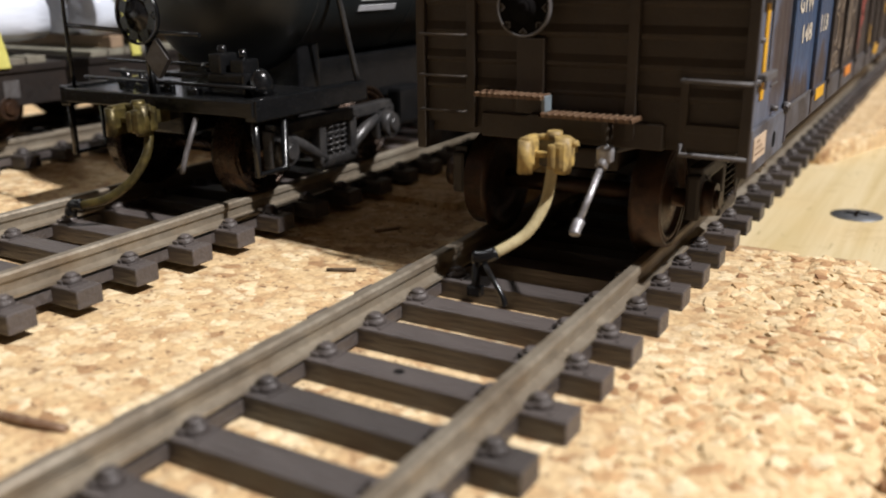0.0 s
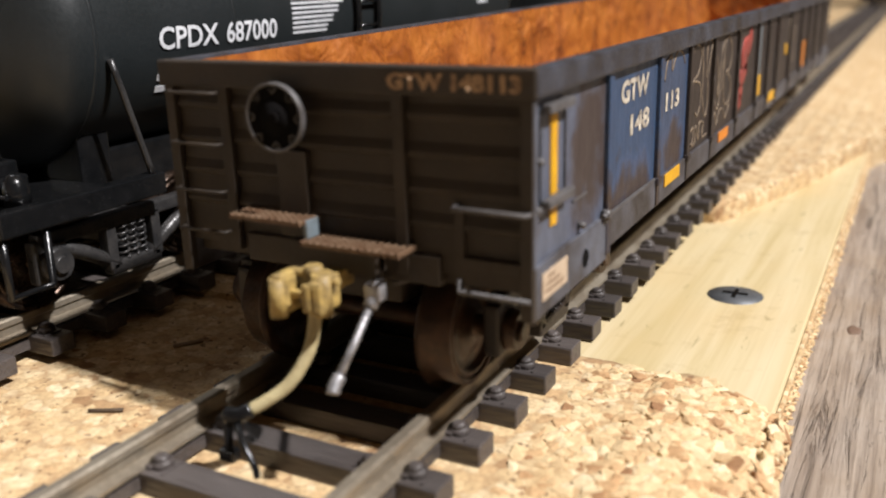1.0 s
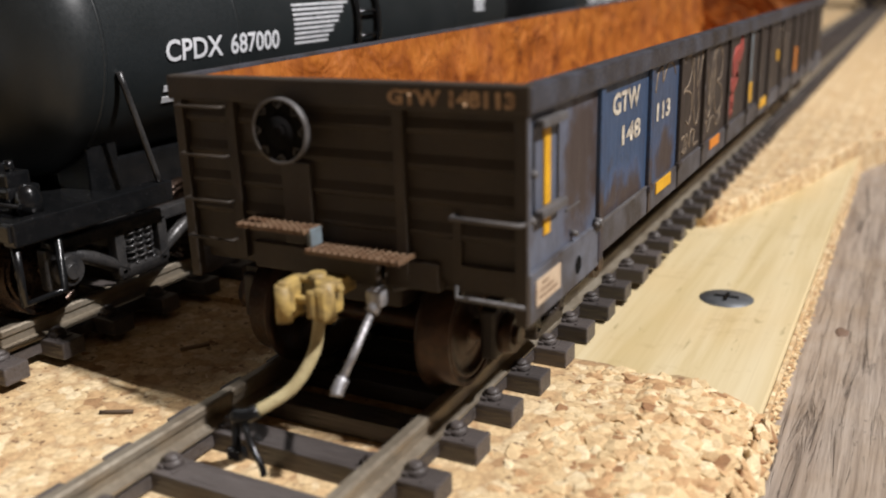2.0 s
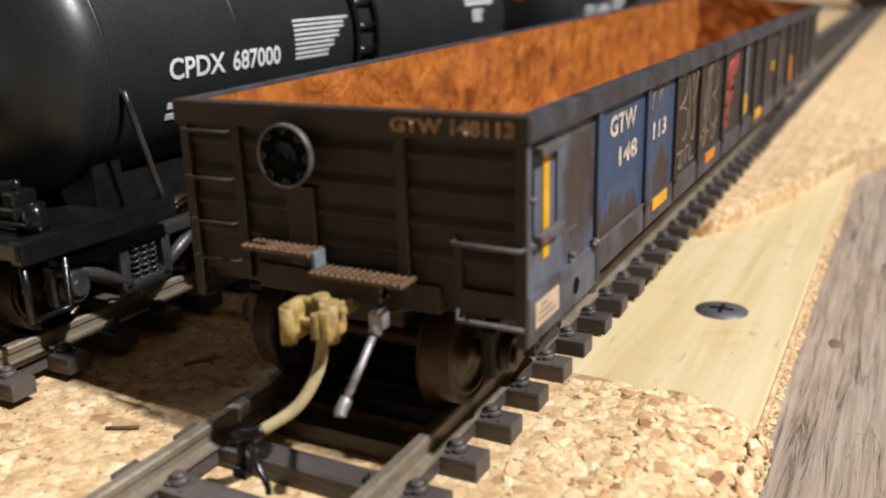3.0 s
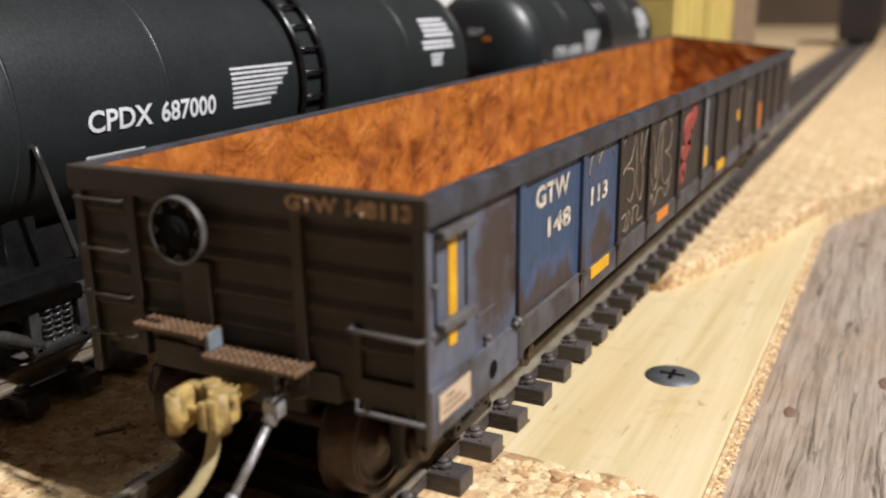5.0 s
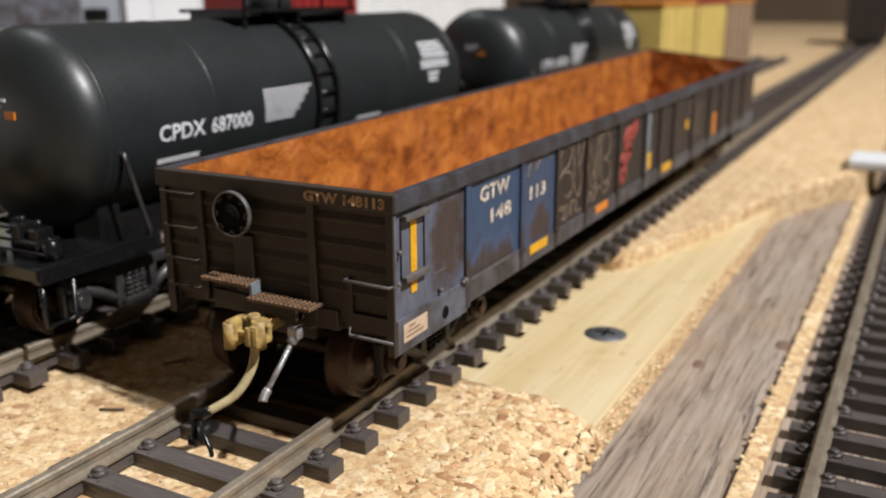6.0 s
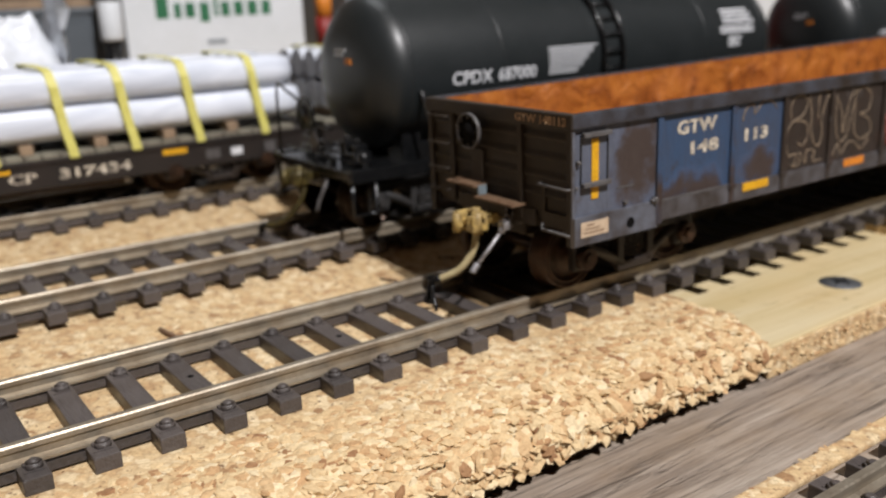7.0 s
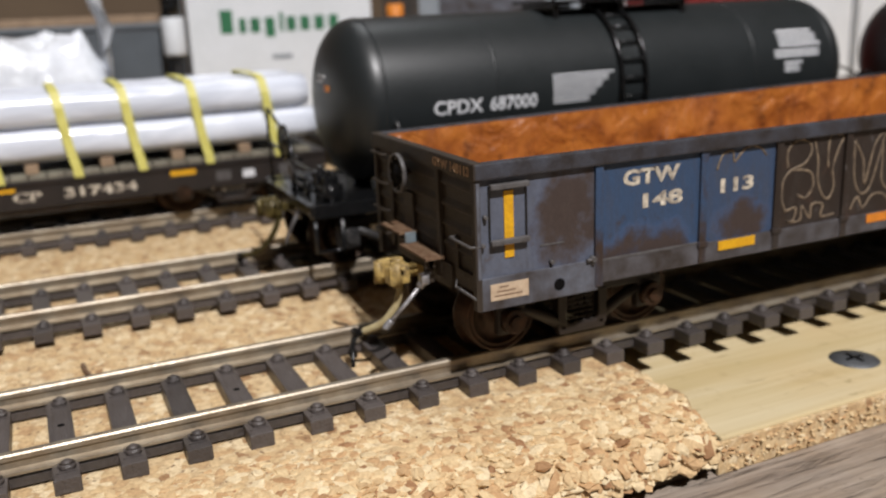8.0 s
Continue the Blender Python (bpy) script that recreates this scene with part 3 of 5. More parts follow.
def truck(name, x, y, z, rail_top, look_of, cap_colour, tread=None):
    """A two-axle truck: bolster, side frames with spring opening, journal caps, wheel sets."""
    t = thing(name, (x, y, z), "dark two-axle freight truck standing on the rails", "truck", "wagon trucks")
    for s in (-1, 1):
        bm = bmesh.new()
        x0, x1 = sorted((11.2 * s, 12.6 * s))
        top = rail_top + 8.2
        box(bm, x0, x1, -11.5, 11.5, top - 1.6, top - 0.2, 0.25)
        for k in (-1, 1):
            tube(bm, [(12.0 * s - 0.1 * s, 11.0 * k, top - 0.9), (11.9 * s, 6.0 * k, top - 3.4), (11.9 * s, 2.2 * k, top - 5.6)], 0.75, 8)
            box(bm, x0, x1, 10.2 * k - 1.9, 10.2 * k + 1.9, rail_top + 3.2, top - 0.8, 0.35)
            box(bm, x0, x1, 3.0 * k - 0.6, 3.0 * k + 0.6, top - 6, top - 1, 0.15)
        box(bm, x0, x1, -3.4, 3.4, top - 6.6, top - 5.2, 0.3)
        frame_ob = part("side_frame", bm, look_of, t)
        for k in (-1, 1):
            bm = bmesh.new()
            cyl(bm, (12.3 * s, 10.2 * k, rail_top + 5), (13.6 * s, 10.2 * k, rail_top + 5), 1.7, 1.5, 20)
            cyl(bm, (13.5 * s, 10.2 * k, rail_top + 5), (14.0 * s, 10.2 * k, rail_top + 5), 0.9, 0.8, 12)
            part("journal_cap", bm, cap_colour, frame_ob)
        for k in (-1.2, 0, 1.2):
            bm = bmesh.new()
            pts = [(12.0 * s + 0.55 * math.cos(a * 0.8), k + 0.55 * math.sin(a * 0.8), top - 5.2 + a * 0.085) for a in range(42)]
            tube(bm, pts, 0.14, 5)
            part("spring", bm, look_of, frame_ob)
    bm = bmesh.new()
    box(bm, -12, 12, -2.2, 2.2, rail_top + 4.5, rail_top + 7.5, 0.3)
    part("bolster", bm, look_of, t)
    for k in (-1, 1):
        wheel_set(t, 10.2 * k, rail_top, 0.0, tread or WHEEL)
    return t


def coupler(parent, x, y, z, body, knuckle, face=-1, size=1.0):
    """A knuckle coupler: shank, head with guard arm, hinged knuckle, top lug. face: the way it points along y."""
    f = face

    def piece(name, bm, mat, under, label=""):
        for v in bm.verts:
            v.co = Vector((x, y, z)) + size * v.co
        return part(name, bm, mat, under, label)
    bm = bmesh.new()
    box(bm, -1.0, 1.0, *sorted((0, -5.5 * f)), -0.9, 0.9, 0.2)
    box(bm, -1.9, 2.4, *sorted((0.4 * f, -1.2 * f)), -1.6, 1.7, 0.5)
    head = piece("coupler", bm, body, parent, "ochre knuckle coupler")
    bm = bmesh.new()
    box(bm, -2.75, -1.15, *sorted((3.0 * f, -0.6 * f)), -1.95, 1.95, 0.6)
    cyl(bm, (-2.0, 2.7 * f, -2.05), (-2.0, 2.7 * f, 1.6), 0.85, 0.75, 14)
    piece("guard_arm", bm, body, head)
    bm = bmesh.new()
    cyl(bm, (1.7, 0.9 * f, -2.0), (1.7, 0.9 * f, 2.0), 0.95, n=16)
    box(bm, 0.95, 2.55, *sorted((2.5 * f, 0.2 * f)), -1.7, 1.55, 0.6)
    box(bm, 0.5, 1.5, *sorted((2.7 * f, 1.9 * f)), -1.45, 1.35, 0.4)
    piece("knuckle", bm, body, head)
    bm = bmesh.new()
    box(bm, -1.5, 0.9, *sorted((0.7 * f, -0.2 * f)), -1.5, 1.6, 0.2)
    piece("throat", bm, knuckle, head)
    bm = bmesh.new()
    box(bm, -1.3, 0.2, *sorted((2.0 * f, 1.2 * f)), -0.35, 0.35, 0.2)
    piece("lock_block", bm, body, head)
    bm = bmesh.new()
    cyl(bm, (0.4, 0.2 * f, 1.6), (0.4, 0.2 * f, 2.45), 1.05, 0.8, 14)
    box(bm, -1.6, 1.9, *sorted((0.9 * f, -0.7 * f)), 1.4, 1.95, 0.25)
    piece("lock_lug", bm, body, head)
    bm = bmesh.new()
    cyl(bm, (2.3, 0.4 * f, 1.0), (3.2, 0.3 * f, 1.35), 0.36, n=10)
    piece("pin", bm, body, head)
    return head


def brake_wheel(parent, x, y, z, r, rim_mat, hub_mat, edge_mat):
    """A brake wheel facing along y: thin rim, dished web and open windows between spokes."""
    bm = bmesh.new()
    lathe(bm, [(r - 0.2, -0.18), (r, -0.18), (r, 0.35), (r - 0.2, 0.35)], (x, y, z), "y", 40, True)
    wheel = part("brake_wheel", bm, rim_mat, parent, "round spoked brake wheel with a pale rim edge")
    for f in range(8):
        a = math.pi / 8 + f * math.pi / 4
        bm = bmesh.new()
        c, s = math.cos(a), math.sin(a)
        w0, w1 = r * 0.55, r * 0.98
        vs = []
        for dy in (0.0, 0.16):
            vs.append([bm.verts.new((x + u * c - v * s, y + dy, z + u * s + v * c)) for u, v in ((w0, -0.74), (w0, 0.74), (w1, 0.5), (w1, -0.5))])
        bm.faces.new(vs[0])
        bm.faces.new(vs[1][::-1])
        for i in range(4):
            bm.faces.new((vs[0][i], vs[0][(i + 1) % 4], vs[1][(i + 1) % 4], vs[1][i]))
        part("spoke", bm, hub_mat, wheel)
        a += math.pi / 8
        c, s = math.cos(a), math.sin(a)
        bm = bmesh.new()
        tube(bm, [(x + u * c - v * s, y - 0.06, z + u * s + v * c) for u, v in ((r * 0.84, -0.34), (r * 0.7, 0.0), (r * 0.84, 0.34))], 0.07, 6)
        part("window_edge", bm, edge_mat, wheel)
    bm = bmesh.new()
    lathe(bm, [(0.3, -0.35), (0.55, -0.3), (0.6, 0.0), (r * 0.64, 0.02), (r * 0.64, 0.2), (0.4, 0.25), (0.4, 1.3), (0.2, 1.3)], (x, y, z), "y", 32)
    part("hub", bm, hub_mat, wheel)
    return wheel


def ladder(parent, name, x0, x1, y, zs, mat):
    """Rungs along x that stand off a wall at y."""
    for z in zs:
        bm = bmesh.new()
        tube(bm, [(x0, y, z), (x0, y - 0.7, z), (x1, y - 0.7, z), (x1, y, z)], 0.14, 6)
        part(name, bm, mat, parent)


POSTS = (16.1, 31.6, 43.8, 56.0, 71.5, 87.0, 97.0, 107.0, 122.5, 138.0, 150.2, 162.4, 177.9)
LENGTH = 194.0
WARP = 0.015


def lift_far_side(bm):
    """Tilts the top of an end part with the warped side."""
    for v in bm.verts:
        if v.co.z > 25:
            v.co.z += WARP * v.co.y * (14.5 - v.co.x) / 29.0


def gondola():
    """An open-top gondola. Its own x is measured from its middle, y from its near end."""
    g = thing("gondola_wagon", (1.85, 0, 0), "weathered blue and brown open gondola with a rusty inside", "gondola wagon")
    H = 15.55
    bm = bmesh.new()
    box(bm, -14.3, 14.3, 0.9, LENGTH - 0.9, 15.7, 16.1)
    part("floor_plate", bm, RUST, g, "rust-orange floor plate")
    bm = bmesh.new()
    box(bm, -14.2, 14.2, 1.0, LENGTH - 1.0, 14.2, 15.65)
    part("underfloor", bm, DARK_END, g, "dark underside of the floor")
    for s in (-1, 1):
        # rusty inner lining, with the waviness of a battered wall
        bm = bmesh.new()
        n, m = 200, 10
        front = [[bm.verts.new((s * (14.5 - 1.1 * (1 - (j / m) ** 4) * (abs(noise.noise(Vector((i * 0.15, j * 0.35, 5.0 * s)))) + 0.75 * abs(noise.noise(Vector((i * 0.42, j * 0.8, 9.0 * s)))))), 0.9 + i * (LENGTH - 1.8) / n, 15.9 + j * (13.35 + (WARP * i * LENGTH / n if s < 0 else 0.0)) / m)) for j in range(m + 1)] for i in range(n + 1)]
        for a, b in zip(front, front[1:]):
            for j in range(m):
                bm.faces.new((a[j], a[j + 1], b[j + 1], b[j])).smooth = True
        part("inner_lining", bm, RUST, g, "dented rust-orange inner wall")
        # outer panels between the posts
        edges = (0.0, *POSTS, LENGTH)
        for i, (a, b) in enumerate(zip(edges, edges[1:])):
            bm = bmesh.new()
            x0, x1 = sorted((s * 14.75, s * 15.2))
            box(bm, x0, x1, a + 0.02, b - 0.02, 15.6, 28.0)
            mat = (END_PANEL, BLUE_LOW, BLUE_SPOT)[i] if i < 3 else BROWN
            part("side_panel", bm, mat, g, ("grey-blue worn end panel", "blue worn panel", "blue worn panel")[i] if i < 3 else "")
        for y in POSTS:
            bm = bmesh.new()
            x0, x1 = sorted((s * 15.15, s * 15.6))
            box(bm, x0, x1, y - 0.55, y + 0.55, 12.9 if y == POSTS[0] else 13.4, 27.7, 0.1)
            if y != POSTS[0]:
                box(bm, *sorted((s * 15.2, s * (H + 0.25))), y - 0.8, y + 0.8, 15.5, 16.2, 0.15)
            part("post", bm, BLUE if y < 32 else BROWN, g)
        bm = bmesh.new()
        box(bm, *sorted((s * 14.52, s * (H + 0.35))), -0.2, LENGTH + 0.2, 27.65, 29.5, 0.22)
        for v in bm.verts:
            if s < 0:
                v.co.z += WARP * v.co.y
        part("top_chord", bm, BROWN_TOP, g, "grimy grey-brown top rail")
        bm = bmesh.new()
        box(bm, *sorted((s * 14.0, s * (H - 0.1))), 16.0, LENGTH - 16.0, 13.3, 15.9, 0.1)
        part("side_sill", bm, LOW_SILL, g, "grimy brown side sill")
        bm = bmesh.new()
        box(bm, *sorted((s * 15.2, s * 15.5)), 16.7, 31.0, 15.92, 16.2, 0.06)
        part("ledge", bm, GREY_IRON, g, "worn pale ledge")
        for a, b in ((0.0, 15.9), (LENGTH - 15.9, LENGTH)):
            bm = bmesh.new()
            box(bm, *sorted((s * 14.6, s * (H - 0.05))), a, b, 12.5, 16.3, 0.1)
            part("corner_plate", bm, SILL, g, "grey-blue corner plate with a round hole")
    # details on the side that is seen
    bm = bmesh.new()
    box(bm, H - 0.3, H + 0.02, 0.0, 0.45, 16.3, 27.6, 0.08)
    part("corner_post", bm, SILL, g, "grey corner edge")
    for y0, y1, z0, z1, nm, mat in ((3.55, 4.75, 18.4, 26.1, "reflector", YELLOW), (34.2, 40.2, 14.6, 15.8, "reflector", YELLOW), (60.4, 66.2, 14.6, 15.8, "reflector", ORANGE), (89.3, 91.4, 16.8, 19.8, "reflector", YELLOW), (99.2, 105.6, 14.5, 15.9, "reflector", YELLOW), (117.0, 119.0, 20.6, 22.4, "reflector", YELLOW), (143.0, 146.0, 16.0, 21.0, "reflector", ORANGE)):
        bm = bmesh.new()
        xs = H - 0.28 if y0 < 20 else H - 0.04 if z1 < 16 else H - 0.28
        box(bm, xs - 0.1, xs + 0.06, y0, y1, z0, z1)
        part(nm, bm, mat, g, "yellow reflective stripe")
    # grab-iron frame round the first stripe
    for z in (26.75, 20.4):
        bm = bmesh.new()
        box(bm, H - 0.2, H + 0.5, 1.6, 6.5, z - 0.32, z + 0.32, 0.14)
        part("rung", bm, GREY_IRON, g, "grey ladder rung")
    for y in (1.7, 6.4):
        bm = bmesh.new()
        box(bm, 15.1, 15.3, y - 0.14, y + 0.14, 20.4, 26.8, 0.03)
        part("ladder_rail", bm, BLACK_PART, g)
    for y, z in ((1.1, 23.4), (0.7, 20.2), (9.6, 17.0), (15.2, 16.0)):
        bm = bmesh.new()
        cyl(bm, (H - 0.4, y, z), (H + 0.25, y, z), 0.3, 0.22, 10)
        part("bolt", bm, GREY_IRON, g)
    bm = bmesh.new()
    cyl(bm, (H - 0.2, 15.2, 16.5), (H + 0.45, 15.2, 16.5), 0.42, 0.34, 12)
    cyl(bm, (H + 0.1, 14.3, 16.4), (H + 0.1, 15.2, 16.5), 0.24, n=8)
    part("latch", bm, GREY_IRON, g)
    # no recess: a flush black disc paints the hole's shade
    bm = bmesh.new()
    cyl(bm, (H - 0.3, 10.6, 14.1), (H - 0.035, 10.6, 14.1), 0.75, n=20)
    part("jacking_hole", bm, HOLE, g, "round hole, a flush disc coloured black for its shade")
    bm = bmesh.new()
    box(bm, H - 0.2, H + 0.03, 1.5, 6.4, 13.6, 15.55)
    card = part("placard", bm, PLACARD, g, "faded tan placard")
    for k in range(3):
        bm = bmesh.new()
        box(bm, H, H + 0.06, 2.0 + 0.3 * k, 5.6 - 0.9 * k, 14.05 + 0.5 * k, 14.2 + 0.5 * k)
        part("print_line", bm, TREAD, card)
    bm = bmesh.new()
    box(bm, 15.1, 15.28, 8.2, 11.4, 19.0, 19.2)
    part("scratch", bm, GREY_IRON, g, "pale scratch through the paint")

    def on_side(y0, z0, x=15.2):
        return lambda u, v, w: (x + w, y0 + u, z0 + v)
    for body, y0, z0, w, h in (("GTW", 19.6, 24.6, 8.4, 1.95), ("148", 22.5, 21.6, 6.0, 1.85), ("113", 34.4, 22.0, 5.4, 1.85)):
        part("lettering", lettering(body, w, h, on_side(y0, z0), weight=0.04), CREAM, g, "worn cream reporting marks")
    # tagging on the brown panels: thin painted outlines, (y, z) from the panel's corner
    strokes = (
        (44.6, ((1.0, 7.2), (0.8, 9.4), (2.2, 10.8), (4.2, 10.6), (5.0, 9.2), (3.8, 7.6), (1.6, 7.0), (0.3, 5.6), (0.2, 3.2), (1.0, 1.4))),
        (44.6, ((1.6, 7.0), (3.6, 6.8), (5.2, 6.2), (5.6, 4.4), (4.4, 3.0), (2.8, 3.6))),
        (44.6, ((5.4, 10.6), (6.2, 8.0), (6.4, 5.2), (7.4, 3.0), (8.6, 2.4), (9.4, 4.0), (9.0, 6.4), (9.8, 9.0), (10.6, 10.6), (8.4, 11.0), (8.0, 8.8), (8.2, 6.6))),
        (45.6, ((0.0, 1.6), (1.8, 1.8), (1.4, 0.2), (0.2, 0.1), (2.6, 0.0), (2.8, 1.9), (4.4, 0.1), (4.6, 1.9), (6.6, 1.7), (6.4, 0.1), (8.8, 0.1))),
        (56.8, ((0.6, 9.8), (2.4, 7.0), (3.0, 3.6), (4.4, 8.8), (6.2, 10.4), (5.4, 7.2), (4.0, 3.0), (2.2, 2.4), (0.9, 5.0), (0.6, 9.8))),
        (62.4, ((0.4, 9.6), (2.6, 10.6), (5.0, 9.0), (4.4, 6.6), (2.2, 6.2), (4.8, 5.2), (5.6, 3.0), (3.0, 2.0), (0.8, 3.4), (0.5, 6.2), (0.4, 9.6))),
        (57.0, ((0.4, 0.2), (1.6, 1.9), (2.8, 0.2), (4.4, 1.8), (6.6, 1.7), (8.4, 0.4), (10.6, 1.8))),
        (33.2, ((0.6, 8.4), (1.4, 10.2), (3.0, 10.6), (3.4, 9.2), (5.2, 10.8), (7.4, 10.6), (8.6, 9.4))),
        (119.0, ((0.6, 3.0), (2.0, 8.6), (4.8, 9.8), (7.4, 6.4), (5.2, 3.0), (9.2, 2.4), (11.0, 8.2))),
    )
    for y0, pts in strokes:
        bm = bmesh.new()
        tube(bm, [(15.2, y0 + a, 16.6 + b) for a, b in pts], 0.19, 5, 5)
        for v in bm.verts:
            v.co.x = 15.2 + (v.co.x - 15.2) * 0.4
        part("tag_line", bm, TAG_LINE, g)
    bm = bmesh.new()
    pts = [(15.12, 73.2 + 2.2 * math.sin(i * 1.3) + 0.55 * i, 17.5 + i * 0.75 + 0.4 * math.cos(i * 2.1)) for i in range(13)]
    tube(bm, pts, 1.7, 7, 2)
    for v in bm.verts:
        v.co.x = 15.16 + (v.co.x - 15.12) * 0.08
    part("tag_patch", bm, RED_TAG, g, "red painted tag")
    bm = bmesh.new()
    box(bm, 15.1, 15.3, 88.0, 90.6, 16.4, 27.4)
    part("tag_patch", bm, PALE_BLUE, g, "pale blue painted tag")
    # near end
    bm = bmesh.new()
    box(bm, -15.0, 15.0, 0.35, 1.0, 15.2, 28.0)
    part("end_sheet", bm, DARK_END, g, "dark brown end sheet")
    bm = bmesh.new()
    box(bm, -14.5, 14.5, 0.95, 1.05, 15.9, 29.25)
    part("inner_lining", bm, RUST, g)
    bm = bmesh.new()
    box(bm, -H - 0.25, H + 0.25, -0.35, 0.93, 27.6, 29.55, 0.2)
    part("end_chord", bm, DARK_END, g, "dark end top rail")
    for x in (-14.9, -9.6, 5.6, 15.1):
        bm = bmesh.new()
        box(bm, x - 0.45, x + 0.45, -0.25, 0.5, 14.9 if abs(x) < 12 else 12.6, 27.7, 0.08)
        part("end_post", bm, DARK_END, g)
    for x0, x1 in ((-9.1, 5.1), (6.1, 14.6), (-14.4, -10.1)):
        for z in (26.2, 23.6, 21.1, 18.7):
            bm = bmesh.new()
            vs = []
            for x in (x0, x1):
                vs.append([bm.verts.new((x, y, zz)) for y, zz in ((0.4, z + 0.95), (0.06, z + 0.15), (0.06, z - 0.1), (0.4, z - 0.4))])
            for i in range(4):
                bm.faces.new((vs[0][i], vs[0][(i + 1) % 4], vs[1][(i + 1) % 4], vs[1][i]))
            bm.faces.new(vs[0][::-1])
            bm.faces.new(vs[1])
            part("rib", bm, DARK_END, g)
    ladder(g, "rung", -14.6, -10.0, -0.2, (27.2, 23.3, 19.6, 16.4), DARK_END)
    bm = bmesh.new()
    box(bm, -8.5, 8.5, -0.1, 1.4, 14.2, 16.4, 0.15)
    part("end_sill", bm, DARK_END, g)
    # corner grab iron and stirrup at the lit corner
    bm = bmesh.new()
    tube(bm, [(9.9, 0.2, 20.2), (9.9, -0.7, 20.2), (15.3, -0.7, 20.15), (15.5, 0.3, 20.15)], 0.19, 8)
    part("grab_iron", bm, GREY_IRON, g, "grey grab iron")
    bm = bmesh.new()
    tube(bm, [(10.0, 0.0, 15.0), (10.0, -0.2, 14.1), (15.4, -0.2, 14.1)], 0.2, 8)
    part("stirrup", bm, GREY_IRON, g, "grey corner stirrup step")
    bm = bmesh.new()
    box(bm, 9.7, 10.4, -0.02, 0.5, 13.9, 20.1, 0.08)
    box(bm, 10.3, 14.6, -0.1, 0.5, 15.9, 16.6, 0.08)
    part("corner_frame", bm, DARK_END, g)
    bm = bmesh.new()
    box(bm, 10.3, 15.2, -0.05, 0.5, 14.6, 16.1, 0.1)
    part("corner_gusset", bm, DARK_END, g)
    part("lettering", lettering("GTW 148113", 9.8, 1.15, lambda u, v, w: (5.0 + u, -0.35 - w, 27.95 + v), weight=0.05), END_LETTER, g, "worn brown reporting marks")
    brake_wheel(g, -3.75, -1.55, 25.8, 2.5, GREY_IRON, HOLE, GREY_IRON)
    bm = bmesh.new()
    box(bm, -5.0, -2.3, -0.25, 0.4, 16.6, 23.2, 0.15)
    cyl(bm, (-3.75, -1.6, 25.8), (-3.75, 0.5, 25.8), 0.4, n=10)
    part("brake_housing", bm, DARK_END, g)
    # stepped crossover treads of fine grating
    for x0, x1, z in ((-8.1, -1.6, 18.45), (-1.7, 6.6, 17.0)):
        bm = bmesh.new()
        for y in (-2.35, -1.75, -1.2, -0.65, -0.1):
            box(bm, x0, x1, y - 0.1, y + 0.1, z - 0.3, z)
        k = x0
        while k < x1:
            box(bm, k, k + 0.15, -2.45, 0.2, z - 0.28, z + 0.06)
            k += 0.62
        part("tread", bm, TREAD, g, "rusty grating step")
    bm = bmesh.new()
    box(bm, -1.9, -1.5, -1.7, -0.2, 17.0, 18.4, 0.1)
    part("tread_bracket", bm, PALE_BLUE, g)
    bm = bmesh.new()
    box(bm, -3.4, 4.2, -1.2, 0.6, 14.9, 16.7, 0.15)
    box(bm, 3.6, 4.2, -1.6, -0.4, 13.2, 16.6, 0.1)
    part("coupler_pocket", bm, DARK_END, g)
    coupler(g, 0.0, -3.5, 14.0, COUPLER, COUPLER_GREY, -1, 0.77)
    bm = bmesh.new()
    tube(bm, [(0.0, -3.3, 13.0), (-0.1, -3.5, 11.2), (-0.4, -4.1, 9.2), (-1.4, -5.6, 7.0), (-3.3, -7.6, 5.6)], 0.5, 10, 5)
    hose = part("air_hose", bm, HOSE, g, "cream rubber air hose hanging from the coupler")
    bm = bmesh.new()
    tube(bm, [(-3.2, -7.5, 5.65), (-4.0, -8.1, 5.3), (-5.0, -8.2, 5.2)], 0.62, 8, 3)
    tube(bm, [(-4.6, -8.2, 5.0), (-4.7, -8.5, 4.2), (-4.5, -8.8, 3.2), (-4.3, -8.9, 2.2)], 0.36, 8, 3)
    box(bm, -5.2, -3.9, -9.3, -8.3, 1.9, 2.9, 0.2)
    tube(bm, [(-3.9, -8.4, 4.8), (-2.6, -9.4, 4.0), (-1.4, -9.8, 2.6), (-1.2, -9.9, 1.9)], 0.26, 7, 3)
    part("glad_hand", bm, BLACK_PART, hose, "black hose end")
    bm = bmesh.new()
    tube(bm, [(4.1, -1.9, 13.4), (3.9, -4.2, 11.0), (3.75, -6.4, 8.9)], 0.3, 8)
    lever = part("cut_lever", bm, SILVER, g, "grey uncoupling lever")
    bm = bmesh.new()
    tube(bm, [(4.2, -1.5, 14.6), (4.25, -1.7, 13.8), (4.0, -2.4, 12.8)], 0.55, 8, 3)
    box(bm, 3.5, 4.9, -2.4, -1.3, 13.2, 14.5, 0.3)
    part("lever_joint", bm, SILVER, lever, "bright silver lever joint")
    bm = bmesh.new()
    tube(bm, [(3.8, -6.2, 9.1), (3.7, -6.8, 8.5), (3.75, -7.1, 8.1)], 0.48, 8, 3)
    part("lever_joint", bm, SILVER, lever)
    bm = bmesh.new()
    cyl(bm, (8.0, 1.0, 14.9), (4.4, 0.2, 13.9), 0.25, n=8)
    part("lever_rod", bm, GREY_IRON, lever)
    # far end
    bm = bmesh.new()
    box(bm, -15.0, 15.0, LENGTH - 1.0, LENGTH - 0.35, 15.2, 28.0)
    part("end_sheet", bm, DARK_END, g)
    bm = bmesh.new()
